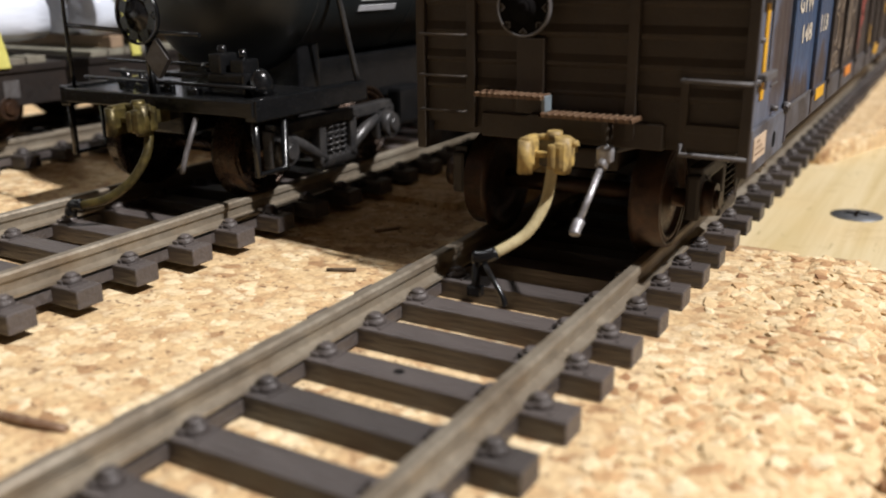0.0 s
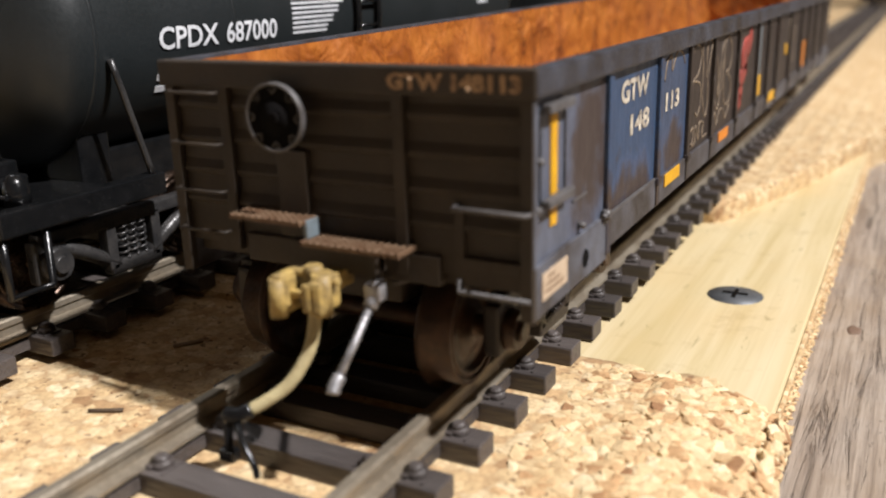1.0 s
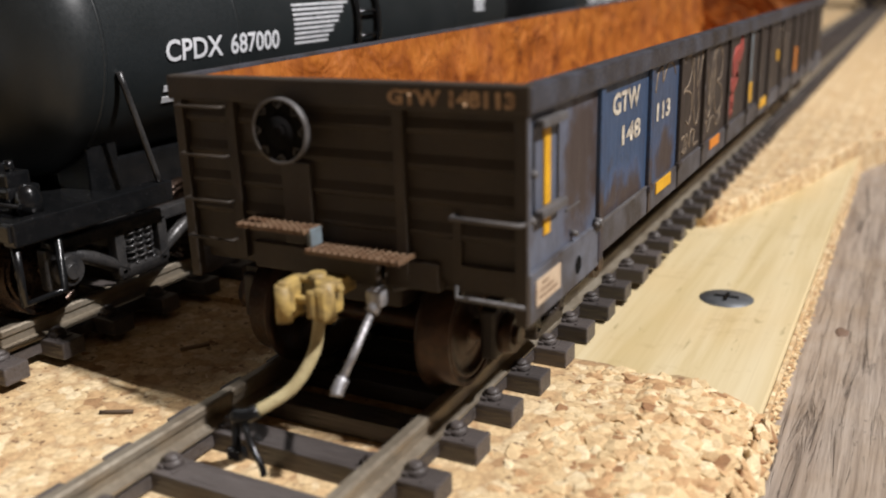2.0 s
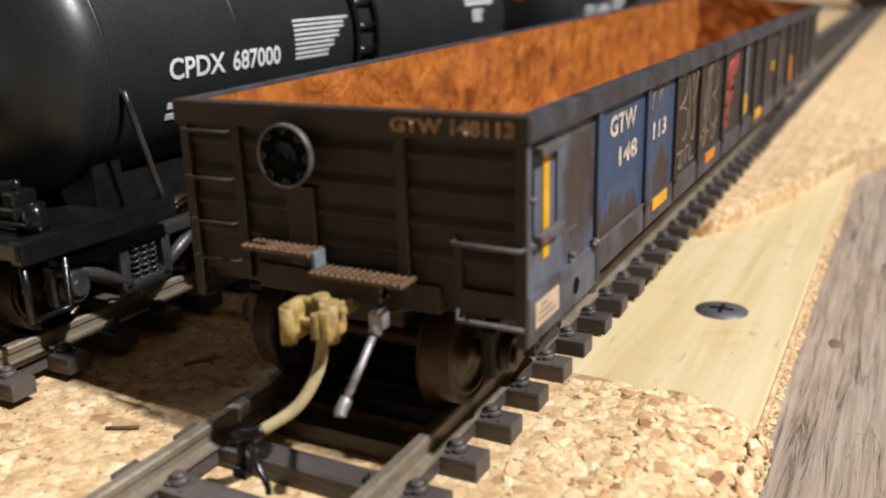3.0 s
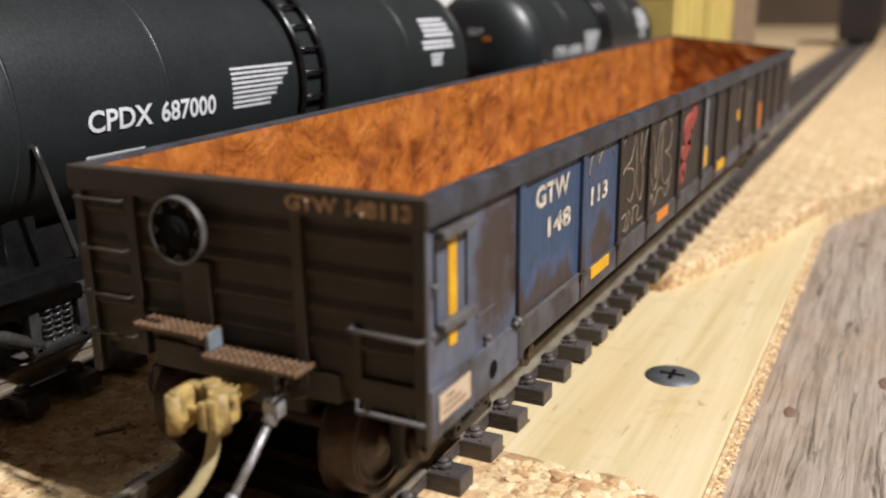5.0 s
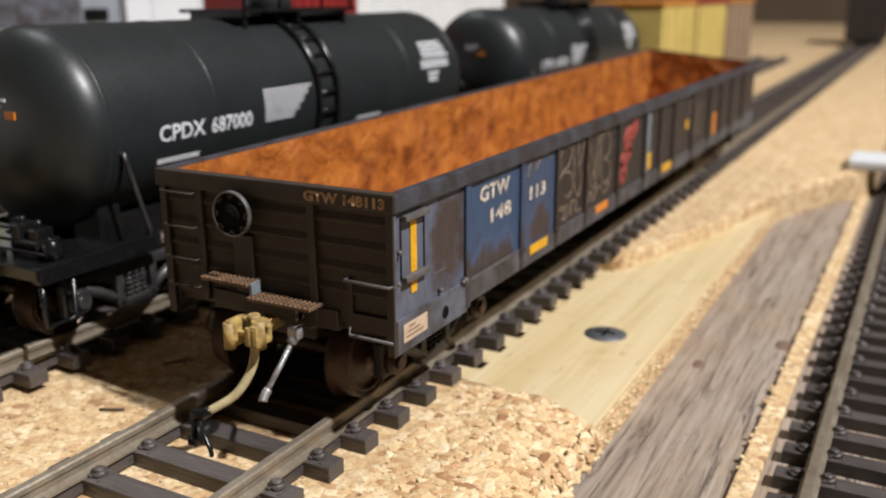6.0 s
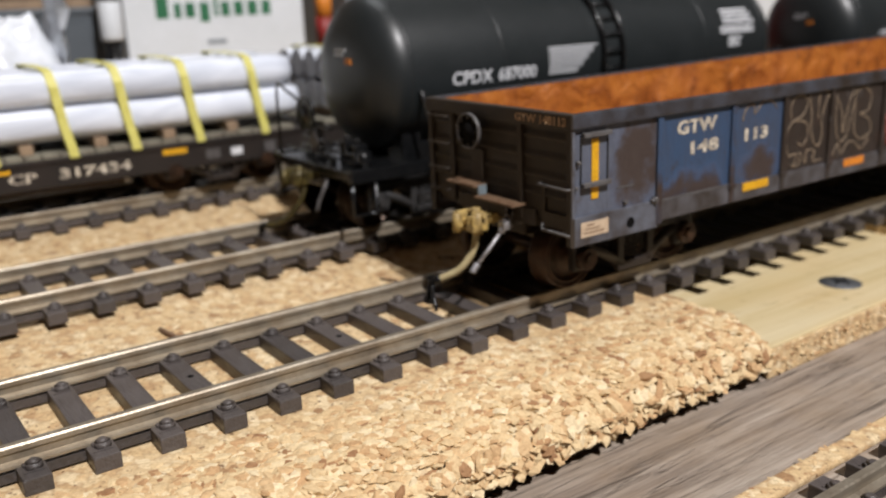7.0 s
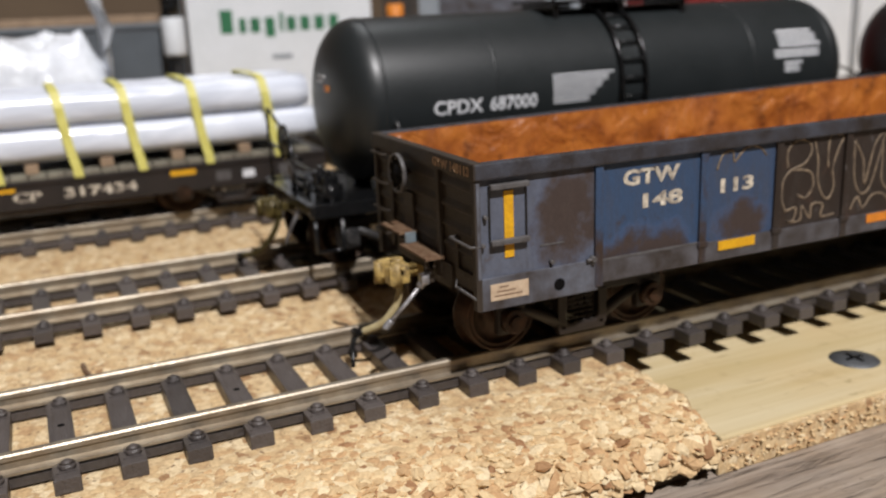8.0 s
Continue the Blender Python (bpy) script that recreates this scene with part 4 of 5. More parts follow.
    box(bm, -14.5, 14.5, LENGTH - 1.05, LENGTH - 0.95, 15.9, 29.25)
    lift_far_side(bm)
    part("inner_lining", bm, RUST, g)
    bm = bmesh.new()
    box(bm, -H - 0.25, H + 0.25, LENGTH - 0.93, LENGTH + 0.35, 27.6, 29.55, 0.2)
    lift_far_side(bm)
    part("end_chord", bm, DARK_END, g)
    bm = bmesh.new()
    box(bm, -4, 4, 2, LENGTH - 2, 11.6, 13.5, 0.3)
    part("centre_sill", bm, DARK_END, g)
    return g


gondola()
truck("wagon_truck", 0.0, 17.0, 0.0, 3.9, FLAT_SIDE, WHEEL)
truck("wagon_truck", 0.0, LENGTH - 17.0, 0.0, 3.9, FLAT_SIDE, WHEEL)


def tank_wagon(y):
    """A short tank wagon. Its own y runs from its middle."""
    t = thing("tank_wagon", (-44.2, y, 1.4), "glossy black tank wagon with white lettering on its flank", "tank wagon", "tank wagons")
    R, ZC, HL, YM = 13.7, 29.4, 54.6, -1.75
    bm = bmesh.new()
    prof = []
    for i in range(13):
        a = math.pi / 2 * i / 12
        prof.append((max(0.02, R * math.sin(a) ** 0.75), -HL + 6.4 * (1 - math.cos(a))))
    prof += [(R, -20), (R, 20)] + [(r, -s) for r, s in prof[::-1]]
    lathe(bm, prof, (0, YM, ZC), "y", 72)
    shell = part("tank_shell", bm, BLACK, t, "glossy black riveted tank with domed ends")
    for s in (-HL + 6.6, -28, 28, HL - 6.6):
        bm = bmesh.new()
        lathe(bm, [(R - 0.1, s - 0.25), (R + 0.09, s - 0.2), (R + 0.09, s + 0.2), (R - 0.1, s + 0.25)], (0, YM, ZC), "y", 64)
        part("weld_band", bm, BLACK, shell)

    def curved(y0, z0, r=R + 0.02):
        def place(u, v, w):
            a = math.asin((z0 - ZC) / R) + v / R
            return ((r + w) * math.cos(a), y0 + u, ZC + (r + w) * math.sin(a))
        return place
    yb = -58.5
    part("lettering", lettering("CPDX", 9.0, 2.3, curved(yb + 16.8, 27.3), 0.13, 0.02), WHITE, shell, "white reporting marks")
    part("lettering", lettering("687000", 9.0, 2.3, curved(yb + 27.1, 27.3), 0.13, 0.02), WHITE, shell, "white wagon number")

    def bars(y0, y1, z0, n, pitch, h, cut=0.0):
        for k in range(n):
            bm = bmesh.new()
            rows = []
            yy1 = y1 - cut * (n - 1 - k) / n - (0.5 * (k % 2))
            for w in (0.0, 0.07):
                rows.append([bm.verts.new(curved(0, z0 + k * pitch)(u, v, w)) for u, v in ((y0, 0), (yy1, 0), (yy1, h), (y0, h))])
            bm.faces.new(rows[1])
            for i in range(4):
                bm.faces.new((rows[0][i], rows[0][(i + 1) % 4], rows[1][(i + 1) % 4], rows[1][i]))
            part("print_line", bm, WHITE, shell)
    bars(yb + 39.4, yb + 52.0, 27.5, 9, 0.58, 0.26, 6.0)
    bars(yb + 92.0, yb + 96.5, 29.4, 3, 0.75, 0.45, 1.0)
    bars(yb + 89.6, yb + 101.5, 32.2, 2, 0.85, 0.5, 1.0)
    bars(yb + 91.0, yb + 100.5, 34.2, 4, 0.85, 0.5, -1.5)
    bars(yb + 66.0, yb + 74.0, 23.5, 3, 0.6, 0.4, 2.0)
    bars(yb + 16.8, yb + 25.5, 23.0, 2, 1.2, 0.7, 1.5)
    # marks on the domed end
    for x0, x1, z, mat in ((-1.5, 2.2, 33.8, WHITE), (-1.5, 1.2, 33.0, WHITE), (2.0, 3.9, 31.6, ORANGE)):
        bm = bmesh.new()
        d = YM - HL + 6.4 * (1 - math.cos(math.asin(min(1, (math.hypot(x1, z - ZC) / R) ** (1 / 0.75)))))
        box(bm, x0, x1, d - 0.2, d + 1.2, z, z + (0.35 if mat is WHITE else 0.95))
        part("mark", bm, mat, shell)
    # middle ladder, dome platform
    for s in (YM - 3.4, YM + 1.8):
        bm = bmesh.new()
        pts = [((R + 0.7) * math.cos(a), s, ZC + (R + 0.7) * math.sin(a)) for a in [math.radians(-50 + 8 * i) for i in range(18)]]
        tube(bm, pts, 0.42, 6)
        part("ladder_rail", bm, BLACK_PART, t)
    for i in range(10):
        a = math.radians(-46 + 13 * i)
        bm = bmesh.new()
        p = ((R + 0.75) * math.cos(a), ZC + (R + 0.75) * math.sin(a))
        tube(bm, [(p[0], YM - 3.4, p[1]), (p[0], YM + 1.8, p[1])], 0.26, 6)
        part("rung", bm, BLACK_PART, t)
    bm = bmesh.new()
    box(bm, -6, 7.5, -16, 16, ZC + R + 0.9, ZC + R + 1.5, 0.1)
    for yy in (-14, 0, 14):
        box(bm, -5, 6.5, yy - 0.5, yy + 0.5, ZC + R - 1.6, ZC + R + 1.0)
    plat = part("roof_walk", bm, BLACK_PART, t)
    for yy in (-15, -6, 6, 15):
        bm = bmesh.new()
        tube(bm, [(7.2, yy, ZC + R + 1.2), (7.2, yy, ZC + R + 8)], 0.3, 6)
        part("rail_post", bm, BLACK_PART, plat)
    bm = bmesh.new()
    lathe(bm, [(4.0, ZC + R - 0.5), (4.0, ZC + R + 4.5), (3.2, ZC + R + 5.2), (0.2, ZC + R + 5.4)], (0, 0, 0), "z", 28)
    part("dome", bm, BLACK, t)
    # underframe: side sills, end platforms, saddles
    bm = bmesh.new()
    box(bm, -3.5, 3.5, -62.6, 58.6, 10.8, 14.0, 0.3)
    box(bm, -8.5, 8.5, -46, 42, 11.5, 17.5, 0.3)
    part("centre_sill", bm, BLACK_PART, t)
    for yy in (-30, -12, 8, 26):
        bm = bmesh.new()
        box(bm, -10.5, 10.5, yy, yy + 7, 7.5, 12.5, 0.5)
        part("underframe_box", bm, BLACK_PART, t)
    for s, e in ((-1, 0.0), (1, -4.0)):
        bm = bmesh.new()
        box(bm, -13.5, 14.5, *sorted((s * 50 + e, s * 63.6 + e)), 14.0, 15.0, 0.2)
        box(bm, -13.5, 14.5, *sorted((s * 62.9 + e, s * 63.9 + e)), 13.5, 15.1, 0.15)
        deck = part("end_platform", bm, BLACK_PART, t, "glossy black end platform")
        for k in (-1, 1):
            bm = bmesh.new()
            box(bm, *sorted((k * 13.2, k * 14.8)), *sorted((s * 44 + e, s * 63.6 + e)), 13.0, 15.3, 0.2)
            part("sill_angle", bm, BLACK_PART, deck)
        bm = bmesh.new()
        for k in (-1, 1):
            box(bm, *sorted((k * 4.5, k * 9.5)), *sorted((s * 46 + e, s * 50 + e)), 12.5, 21.0, 0.3)
        part("saddle", bm, BLACK_PART, t)
    # valves and pipes on the near platform
    rnd = random.Random(9)
    for i in range(9):
        bm = bmesh.new()
        x, yy = rnd.uniform(-9.0, 6.0), -rnd.uniform(57.4, 61.8)
        h = rnd.uniform(0.8, 2.2)
        cyl(bm, (x, yy, 15.0), (x, yy, 15.0 + h), rnd.uniform(0.4, 0.7), rnd.uniform(0.3, 0.5), 10)
        box(bm, x - 0.7, x + 0.7, yy - 0.5, yy + 0.5, 15.0, 15.7, 0.12)
        part("valve", bm, BLACK_PART, t)
    # a cluster of castings under the tank's shoulder
    bm = bmesh.new()
    box(bm, 5.6, 10.8, -60.6, -57.0, 15.0, 17.4, 0.3)
    box(bm, 6.2, 8.0, -60.9, -58.2, 17.2, 19.4, 0.3)
    box(bm, 8.4, 10.4, -60.2, -57.6, 17.2, 18.8, 0.3)
    cyl(bm, (7.1, -59.6, 19.2), (7.1, -59.6, 20.2), 0.6, 0.45, 12)
    cyl(bm, (9.4, -59.0, 18.6), (9.4, -59.0, 19.8), 0.5, 0.4, 12)
    cyl(bm, (10.6, -58.8, 16.6), (12.6, -58.8, 16.6), 0.45, 0.4, 12)
    cyl(bm, (5.8, -60.0, 18.0), (4.6, -60.0, 18.0), 0.4, 0.35, 12)
    part("valve_block", bm, BLACK_PART, t, "glossy black cluster of brake castings")
    # glossy dome added here to catch the lamp as a bright dot
    bm = bmesh.new()
    lathe(bm, [(0.05, 15.0), (1.2, 15.0), (1.25, 16.2), (1.05, 17.2), (0.6, 17.8), (0.05, 18.0)], (12.2, -59.6, 0), "z", 24)
    part("reservoir", bm, BLACK_PART, t)
    for z, x0, x1, yy in ((17.9, -12, 6, -58.6), (16.9, -10, 6, -60.0), (16.1, -13, 13, -61.2)):
        bm = bmesh.new()
        tube(bm, [(x0, yy, z), (x1, yy, z)], 0.22, 7)
        part("brake_pipe", bm, BLACK_PART, t)
    brake_wheel(t, -1.2, -63.2, 23.3, 3.1, BLACK_PART, BLACK_PART, BLACK_PART)
    bm = bmesh.new()
    vs = [[bm.verts.new((0.9 + 1.7 * math.cos(q), yy, 18.8 + 2.1 * math.sin(q))) for q in [math.pi / 2 * k for k in range(4)]] for yy in (-63.0, -62.4)]
    bm.faces.new(vs[0])
    bm.faces.new(vs[1][::-1])
    for k in range(4):
        bm.faces.new((vs[0][k], vs[0][(k + 1) % 4], vs[1][(k + 1) % 4], vs[1][k]))
    part("placard_holder", bm, GREY_IRON, t, "small grey diamond placard")
    bm = bmesh.new()
    tube(bm, [(-1.2, -62.0, 15.0), (-1.2, -62.0, 23.3)], 0.45, 8)
    box(bm, -2.2, -0.2, -62.6, -61.6, 20.4, 22.0, 0.3)
    part("brake_stand", bm, BLACK_PART, t)
    # hand rails at the corners
    for pts in ([(-13.3, -62.6, 15), (-13.3, -62.6, 27), (-10, -62.6, 27.2), (-1, -62.8, 24.5)],
                [(14.4, -45.4, 15.2), (14.2, -46.8, 20.5), (13.8, -48.4, 27.0)], [(-13, -62.6, 22), (-3, -62.8, 21.6), (7, -62.6, 21.4)]):
        bm = bmesh.new()
        tube(bm, pts, 0.34 if pts[0][0] > 14 else 0.26, 7, 3)
        part("hand_rail", bm, TRUCK_GREY if pts[0][0] > 14 else BLACK_PART, t)
    # steps under the corners
    for x in (-13.8, 14.0):
        bm = bmesh.new()
        tube(bm, [(x, -63.1, 13), (x, -63.1, 7.5), (x, -58.6, 7.5), (x, -58.6, 13)], 0.42, 7)
        part("stirrup", bm, BLACK_PART, t)
    coupler(t, 0.8, -66.2, 12.9, BRASS, BRASS, -1, 0.8)
    bm = bmesh.new()
    tube(bm, [(1.5, -65.6, 12.0), (2.0, -66.6, 9.5), (1.2, -68.2, 6.8), (-0.8, -70.0, 4.9), (-3.4, -71.4, 4.2)], 0.5, 8, 5)
    hose = part("air_hose", bm, BRASS, t, "olive air hose")
    bm = bmesh.new()
    tube(bm, [(-3.2, -71.3, 4.2), (-4.6, -71.6, 4.0), (-4.8, -71.8, 2.8)], 0.65, 8, 3)
    part("glad_hand", bm, BLACK_PART, hose)
    bm = bmesh.new()
    tube(bm, [(6.5, -63.6, 13), (6.6, -65.6, 9.5), (6.4, -66.2, 7.5)], 0.3, 7, 2)
    part("cut_lever", bm, GREY_IRON, t)
    return t


for y in (58.5, 194.7):
    tank_wagon(y)
    for k in (-1, 1):
        truck("wagon_truck", -44.2, y + (43.0 if k > 0 else -47.0), 1.4, 3.9, TRUCK_GREY, TRUCK_GREY, DARK_WHEEL)


def flat_wagon(y0, y1, straps, lettered, load_end=None):
    """A flat wagon with a load of long wrapped pipes under yellow straps; its own y is the plan's."""
    t = thing("flat_wagon", (-95.0, 0, 2.5), "dark flat wagon with weathered timber deck boards", "flat wagon", "flat wagons")
    bm = bmesh.new()
    box(bm, -13.5, 13.5, y0, y1, 9.0, 14.0, 0.2)
    box(bm, -13.8, 13.8, y0, y1, 13.6, 14.6, 0.1)
    side = part("side_sill", bm, FLAT_SIDE, t, "dark brown side sill")
    y = y0 + 0.5
    while y < y1 - 3.4:
        bm = bmesh.new()
        box(bm, -13.7, 13.7, y, y + 3.0, 14.6, 15.5 + random.uniform(-0.08, 0.08), 0.1)
        part("deck_board", bm, DECK, t)
        y += 3.25
    if lettered:
        for body, a, w in (("CP", -48.0, 5.0), ("317434", -39.0, 13.5)):
            part("lettering", lettering(body, w, 1.9, lambda u, v, w_: (13.5 + w_, a + u, 10.5 + v)), CREAM, side, "worn white reporting marks")
        for a, b, c, d, mat in ((-52, -47.5, 12.6, 13.3, YELLOW), (-19, -14, 12.4, 13.6, YELLOW), (-10, -7, 10.5, 12.4, GREY_IRON), (-4.5, -2, 10.6, 12.2, WHITE), (3.2, 5.6, 10.2, 12.6, GREY_IRON)):
            bm = bmesh.new()
            box(bm, 13.45, 13.6, a, b, c, d)
            part("mark", bm, mat, side)
    for k in range(2):
        truck("wagon_truck", -95.0, (y0 + 20, y1 - 20)[k], 2.5, 3.9, FLAT_SIDE, WHEEL)
    y = y0 + 6
    load_end = load_end or y1
    while y < load_end - 6:
        bm = bmesh.new()
        box(bm, -13.2, 13.2, y - 1.2, y + 1.2, 15.6, 17.4, 0.15)
        single("wood_block", bm, BLOCK, "brown timber cross block on the deck", "timber block", (-95, 0, 2.5), "deck blocks")
        y += 13.5
    rnd = random.Random(int(y0))
    for row, z, n in ((0, 20.7, 4), (1, 27.2, 4)):
        for c in range(n):
            bm = bmesh.new()
            x = -9.6 + 6.5 * c
            rings = []
            m = 60
            for i in range(m + 1):
                yy = y0 + 3 + (load_end - y0 - 5.5 + 1.5 * ((c + row) % 2)) * i / m
                ring = []
                for k in range(16):
                    a = 2 * math.pi * k / 16
                    r = 3.25 * (1 + 0.05 * noise.noise(Vector((yy * 0.22, a * 1.5, row * 7 + c * 3.3))))
                    r *= 0.93 if i in (0, m) else 1
                    ca, sa = math.cos(a), math.sin(a)
                    sq = 1 / max(abs(ca), abs(sa)) ** 0.35
                    ring.append(bm.verts.new((x + r * ca * min(sq, 1.1), yy, z + r * sa * min(sq, 1.1))))
                rings.append(ring)
            for a, b in zip(rings, rings[1:]):
                for k in range(16):
                    bm.faces.new((a[k], a[(k + 1) % 16], b[(k + 1) % 16], b[k])).smooth = True
            bm.faces.new(rings[0])
            bm.faces.new(rings[-1][::-1])
            single("wrapped_pipe", bm, WRAP, "long pipe wrapped in glossy white film on the flat wagon", "wrapped pipe", (-95, 0, 2.5), "wrapped pipes")
    for y in straps:
        bm = bmesh.new()
        path = [(13.9, y + 2.3, 14.2), (13.9, y + 2.1, 15.9), (13.7, y + 1.2, 20.5), (13.4, y + 0.4, 27.5), (12.2, y, 30.3), (9.9, y - 0.2, 30.9), (0, y - 0.4, 31.1), (-9.5, y - 0.4, 30.9), (-13.0, y, 28.0), (-13.4, y + 0.5, 21), (-13.9, y + 1.5, 15.6)]
        rows = []
        for x, yy, z in path:
            rows.append([bm.verts.new((x, yy - 0.85, z)), bm.verts.new((x, yy + 0.85, z)), bm.verts.new((x * 1.02 , yy + 0.85, z + 0.18)), bm.verts.new((x * 1.02, yy - 0.85, z + 0.18))])
        for a, b in zip(rows, rows[1:]):
            for k in range(4):
                bm.faces.new((a[k], a[(k + 1) % 4], b[(k + 1) % 4], b[k]))
        single("strap", bm, STRAP, "yellow tie-down strap over the wrapped pipes", "strap", (-95, 0, 2.5), "tie-down straps")


flat_wagon(-185, 13.5, (-157, -130, -104, -78, -52, -38.2, -26.3, -13.2, 1.2), True)
flat_wagon(17.5, 150, (24, 45, 70, 95), False, 104.0)


def ribbed_container(x, z, y0, y1, paint):
    """A closed steel container with upright ribs and corner posts."""
    c = thing("container", (x, 0, z), "red ribbed container on the flat wagon", "container")
    bm = bmesh.new()
    box(bm, -13.0, 13.0, y0, y1, 0.0, 36.0, 0.4)
    body = part("body", bm, paint, c)
    for k in range(9):
        yy = y0 + 1.5 + k * (y1 - y0 - 3.0) / 8
        bm = bmesh.new()
        box(bm, 12.9, 13.6, yy - 0.8, yy + 0.8, 0.6, 35.4, 0.15)
        part("rib", bm, paint, body)
    bm = bmesh.new()
    box(bm, -13.4, 13.7, y0 - 0.2, y1 + 0.2, 35.2, 36.6, 0.2)
    part("top_rail", bm, paint, body)
    return c


ribbed_container(-95.0, 18.15, 110.0, 143.0, CAR_RED)


def box_wagon(x, z, y0, y1, wall, roof_mat, label, ribs=0, z0=8.0, z1=55.0, width=32.0):
    """A closed box wagon; its own x from its middle, y the plan's."""
    t = thing("box_wagon", (x, 0, z), label, "box wagon", "box wagons")
    h = width / 2
    bm = bmesh.new()
    box(bm, -h, h, y0, y1, z0, z1, 0.4)
    body = part("body", bm, wall, t)
    bm = bmesh.new()
    box(bm, -h - 0.5, h + 0.5, y0 - 0.5, y1 + 0.5, z1, z1 + 2.0, 0.6)
    part("roof", bm, roof_mat, t)
    bm = bmesh.new()
    box(bm, -h + 1, h - 1, y0, y1, z0 - 2.5, z0, 0.2)
    part("underframe", bm, FLAT_SIDE, t)
    for k in range(ribs):
        yy = y0 + (k + 0.5) * (y1 - y0) / ribs
        bm = bmesh.new()
        box(bm, h - 0.1, h + 0.7, yy - 0.7, yy + 0.7, z0 + 0.5, z1 - 0.5, 0.15)
        part("rib", bm, wall, body)
    for yy in (y0 + 18, y1 - 18):
        truck("wagon_truck", x, yy, z, 3.9, FLAT_SIDE, WHEEL)
    return t, body


# the row of closed wagons on the rear track
REAR = -181.0
track(REAR, 2.6, -200, 620, 0.0, "model track under the rear row of box wagons")
t, body = box_wagon(REAR, 2.6, 1.5, 57.0, CAR_WHITE, CAR_GREY, "white refrigerator box wagon with a row of green marks", 0, 8, 62)
# a row of plain green marks
x = 10.5
for k, (w, h, dz) in enumerate(((4.6, 6.6, 0), (2.6, 4.2, 0), (3.6, 4.2, 0), (3.6, 5.6, -1.4), (1.4, 5.4, 0), (3.4, 4.2, 0), (3.6, 4.2, 0), (3.8, 4.2, 0), (3.6, 4.2, 0))):
    bm = bmesh.new()
    box(bm, 16.0, 16.12, x, x + w * 0.8, 37.5 + dz, 37.5 + dz + h)
    part("green_mark", bm, GREEN, body, "plain green mark")
    x += w + 0.75
bm = bmesh.new()
box(bm, 16.0, 16.12, 25, 31, 29.6, 30.9)
part("print_line", bm, CAR_GREY, body)
t, body = box_wagon(REAR, 2.6, 73.0, 134.0, CAR_GREY, CAR_GREY, "grey model wagon with a large side panel", 0, 8, 58)
bm = bmesh.new()
box(bm, 16.0, 16.6, 80, 119, 37.5, 56, 0.3)
part("side_panel", bm, SILL, body, "bluish grey side panel")
bm = bmesh.new()
box(bm, 16.0, 16.8, 120, 129, 38.5, 42, 0.3)
part("vent", bm, BLACK_PART, body)
bm = bmesh.new()
box(bm, 16.0, 16.7, 73.0, 134, 34.0, 35.5, 0.2)
part("ledge", bm, CAR_WHITE, body)
bm = bmesh.new()
cyl(bm, (17.0, 66.0, 35), (17.0, 66.0, 44), 2.6, n=16)
lamp = thing("signal_marker", (REAR - 4, 0, 2.6), "orange-red round marker between the rear wagons", "marker")
part("body", bm, ORANGE, lamp)
bm = bmesh.new()
cyl(bm, (17.0, 66.0, 0), (17.0, 66.0, 36), 2.0, n=16)
part("post", bm, CAR_GREY, lamp)
bm = bmesh.new()
cyl(bm, (17.0, 66.0, 27), (17.0, 66.0, 35.5), 2.9, n=16)
part("lower_lens", bm, CAR_RED, lamp)
t, body = box_wagon(REAR, 2.6, 137.0, 203.0, CAR_WHITE, CAR_GREY, "white box wagon in the rear row", 3, 8, 58)
t, body = box_wagon(REAR, 2.6, 206.0, 262.0, CAR_WHITE, CAR_GREY, "white box wagon in the rear row", 0, 8, 58)
t, body = box_wagon(REAR, 2.6, 266.0, 420.0, CAR_WHITE, CAR_GREY, "white box wagon in the rear row", 5, 8, 58)
box_wagon(-44.2, 1.4, 262.0, 312.0, CAR_YELLOW, CAR_ORANGE, "yellow box wagon behind the tank wagons", 4, 8, 42)
box_wagon(-44.2, 1.4, 318.0, 372.0, CAR_YELLOW, CAR_RED, "yellow box wagon with a red roof", 4, 8, 42)
box_wagon(-44.2, 1.4, 378.0, 440.0, BLOCK, CAR_ORANGE, "brown box wagon at the end of the row", 5, 8, 42)
box_wagon(0.0, 0.0, 830.0, 910.0, FLAT_SIDE, CAR_DARK, "dark brown wagon far along the gondola's track", 4, 8, 48)
# slate-blue wagon, brown plank and white canister to the side of the white wagon
box_wagon(REAR - 6, 2.6, -120.0, -3.0, CAR_DARK, CAR_DARK, "slate-grey box wagon in the rear row", 0, 8, 39.6)
bm = bmesh.new()
box(bm, -12, 15, -110, -5.5, 43.0, 45.2, 0.3)
single("brown_plank", bm, BLOCK, "orange-brown plank lying on the slate wagon", "plank", (REAR - 6, 0, 1.2))
bm = bmesh.new()
lathe(bm, [(0.2, 32.4), (2.9, 32.4), (3.1, 33.2), (3.1, 42.4), (2.9, 42.8), (0.2, 42.8)], (0, 0, 0), "z", 24)
can = thing("canister", (REAR + 19, -3.2, 2.6), "small white canister with a black base on a post", "canister")
part("body", bm, CAR_WHITE, can)
bm = bmesh.new()
lathe(bm, [(0.2, 42.8), (2.8, 42.8), (2.8, 48.0), (2.2, 49.0), (0.2, 49.2)], (0, 0, 0), "z", 24)
part("cap", bm, BLACK_PART, can, "black cap")
bm = bmesh.new()
cyl(bm, (0, 0, 0), (0, 0, 32.4), 2.2, n=18)
part("base", bm, BLACK_PART, can)

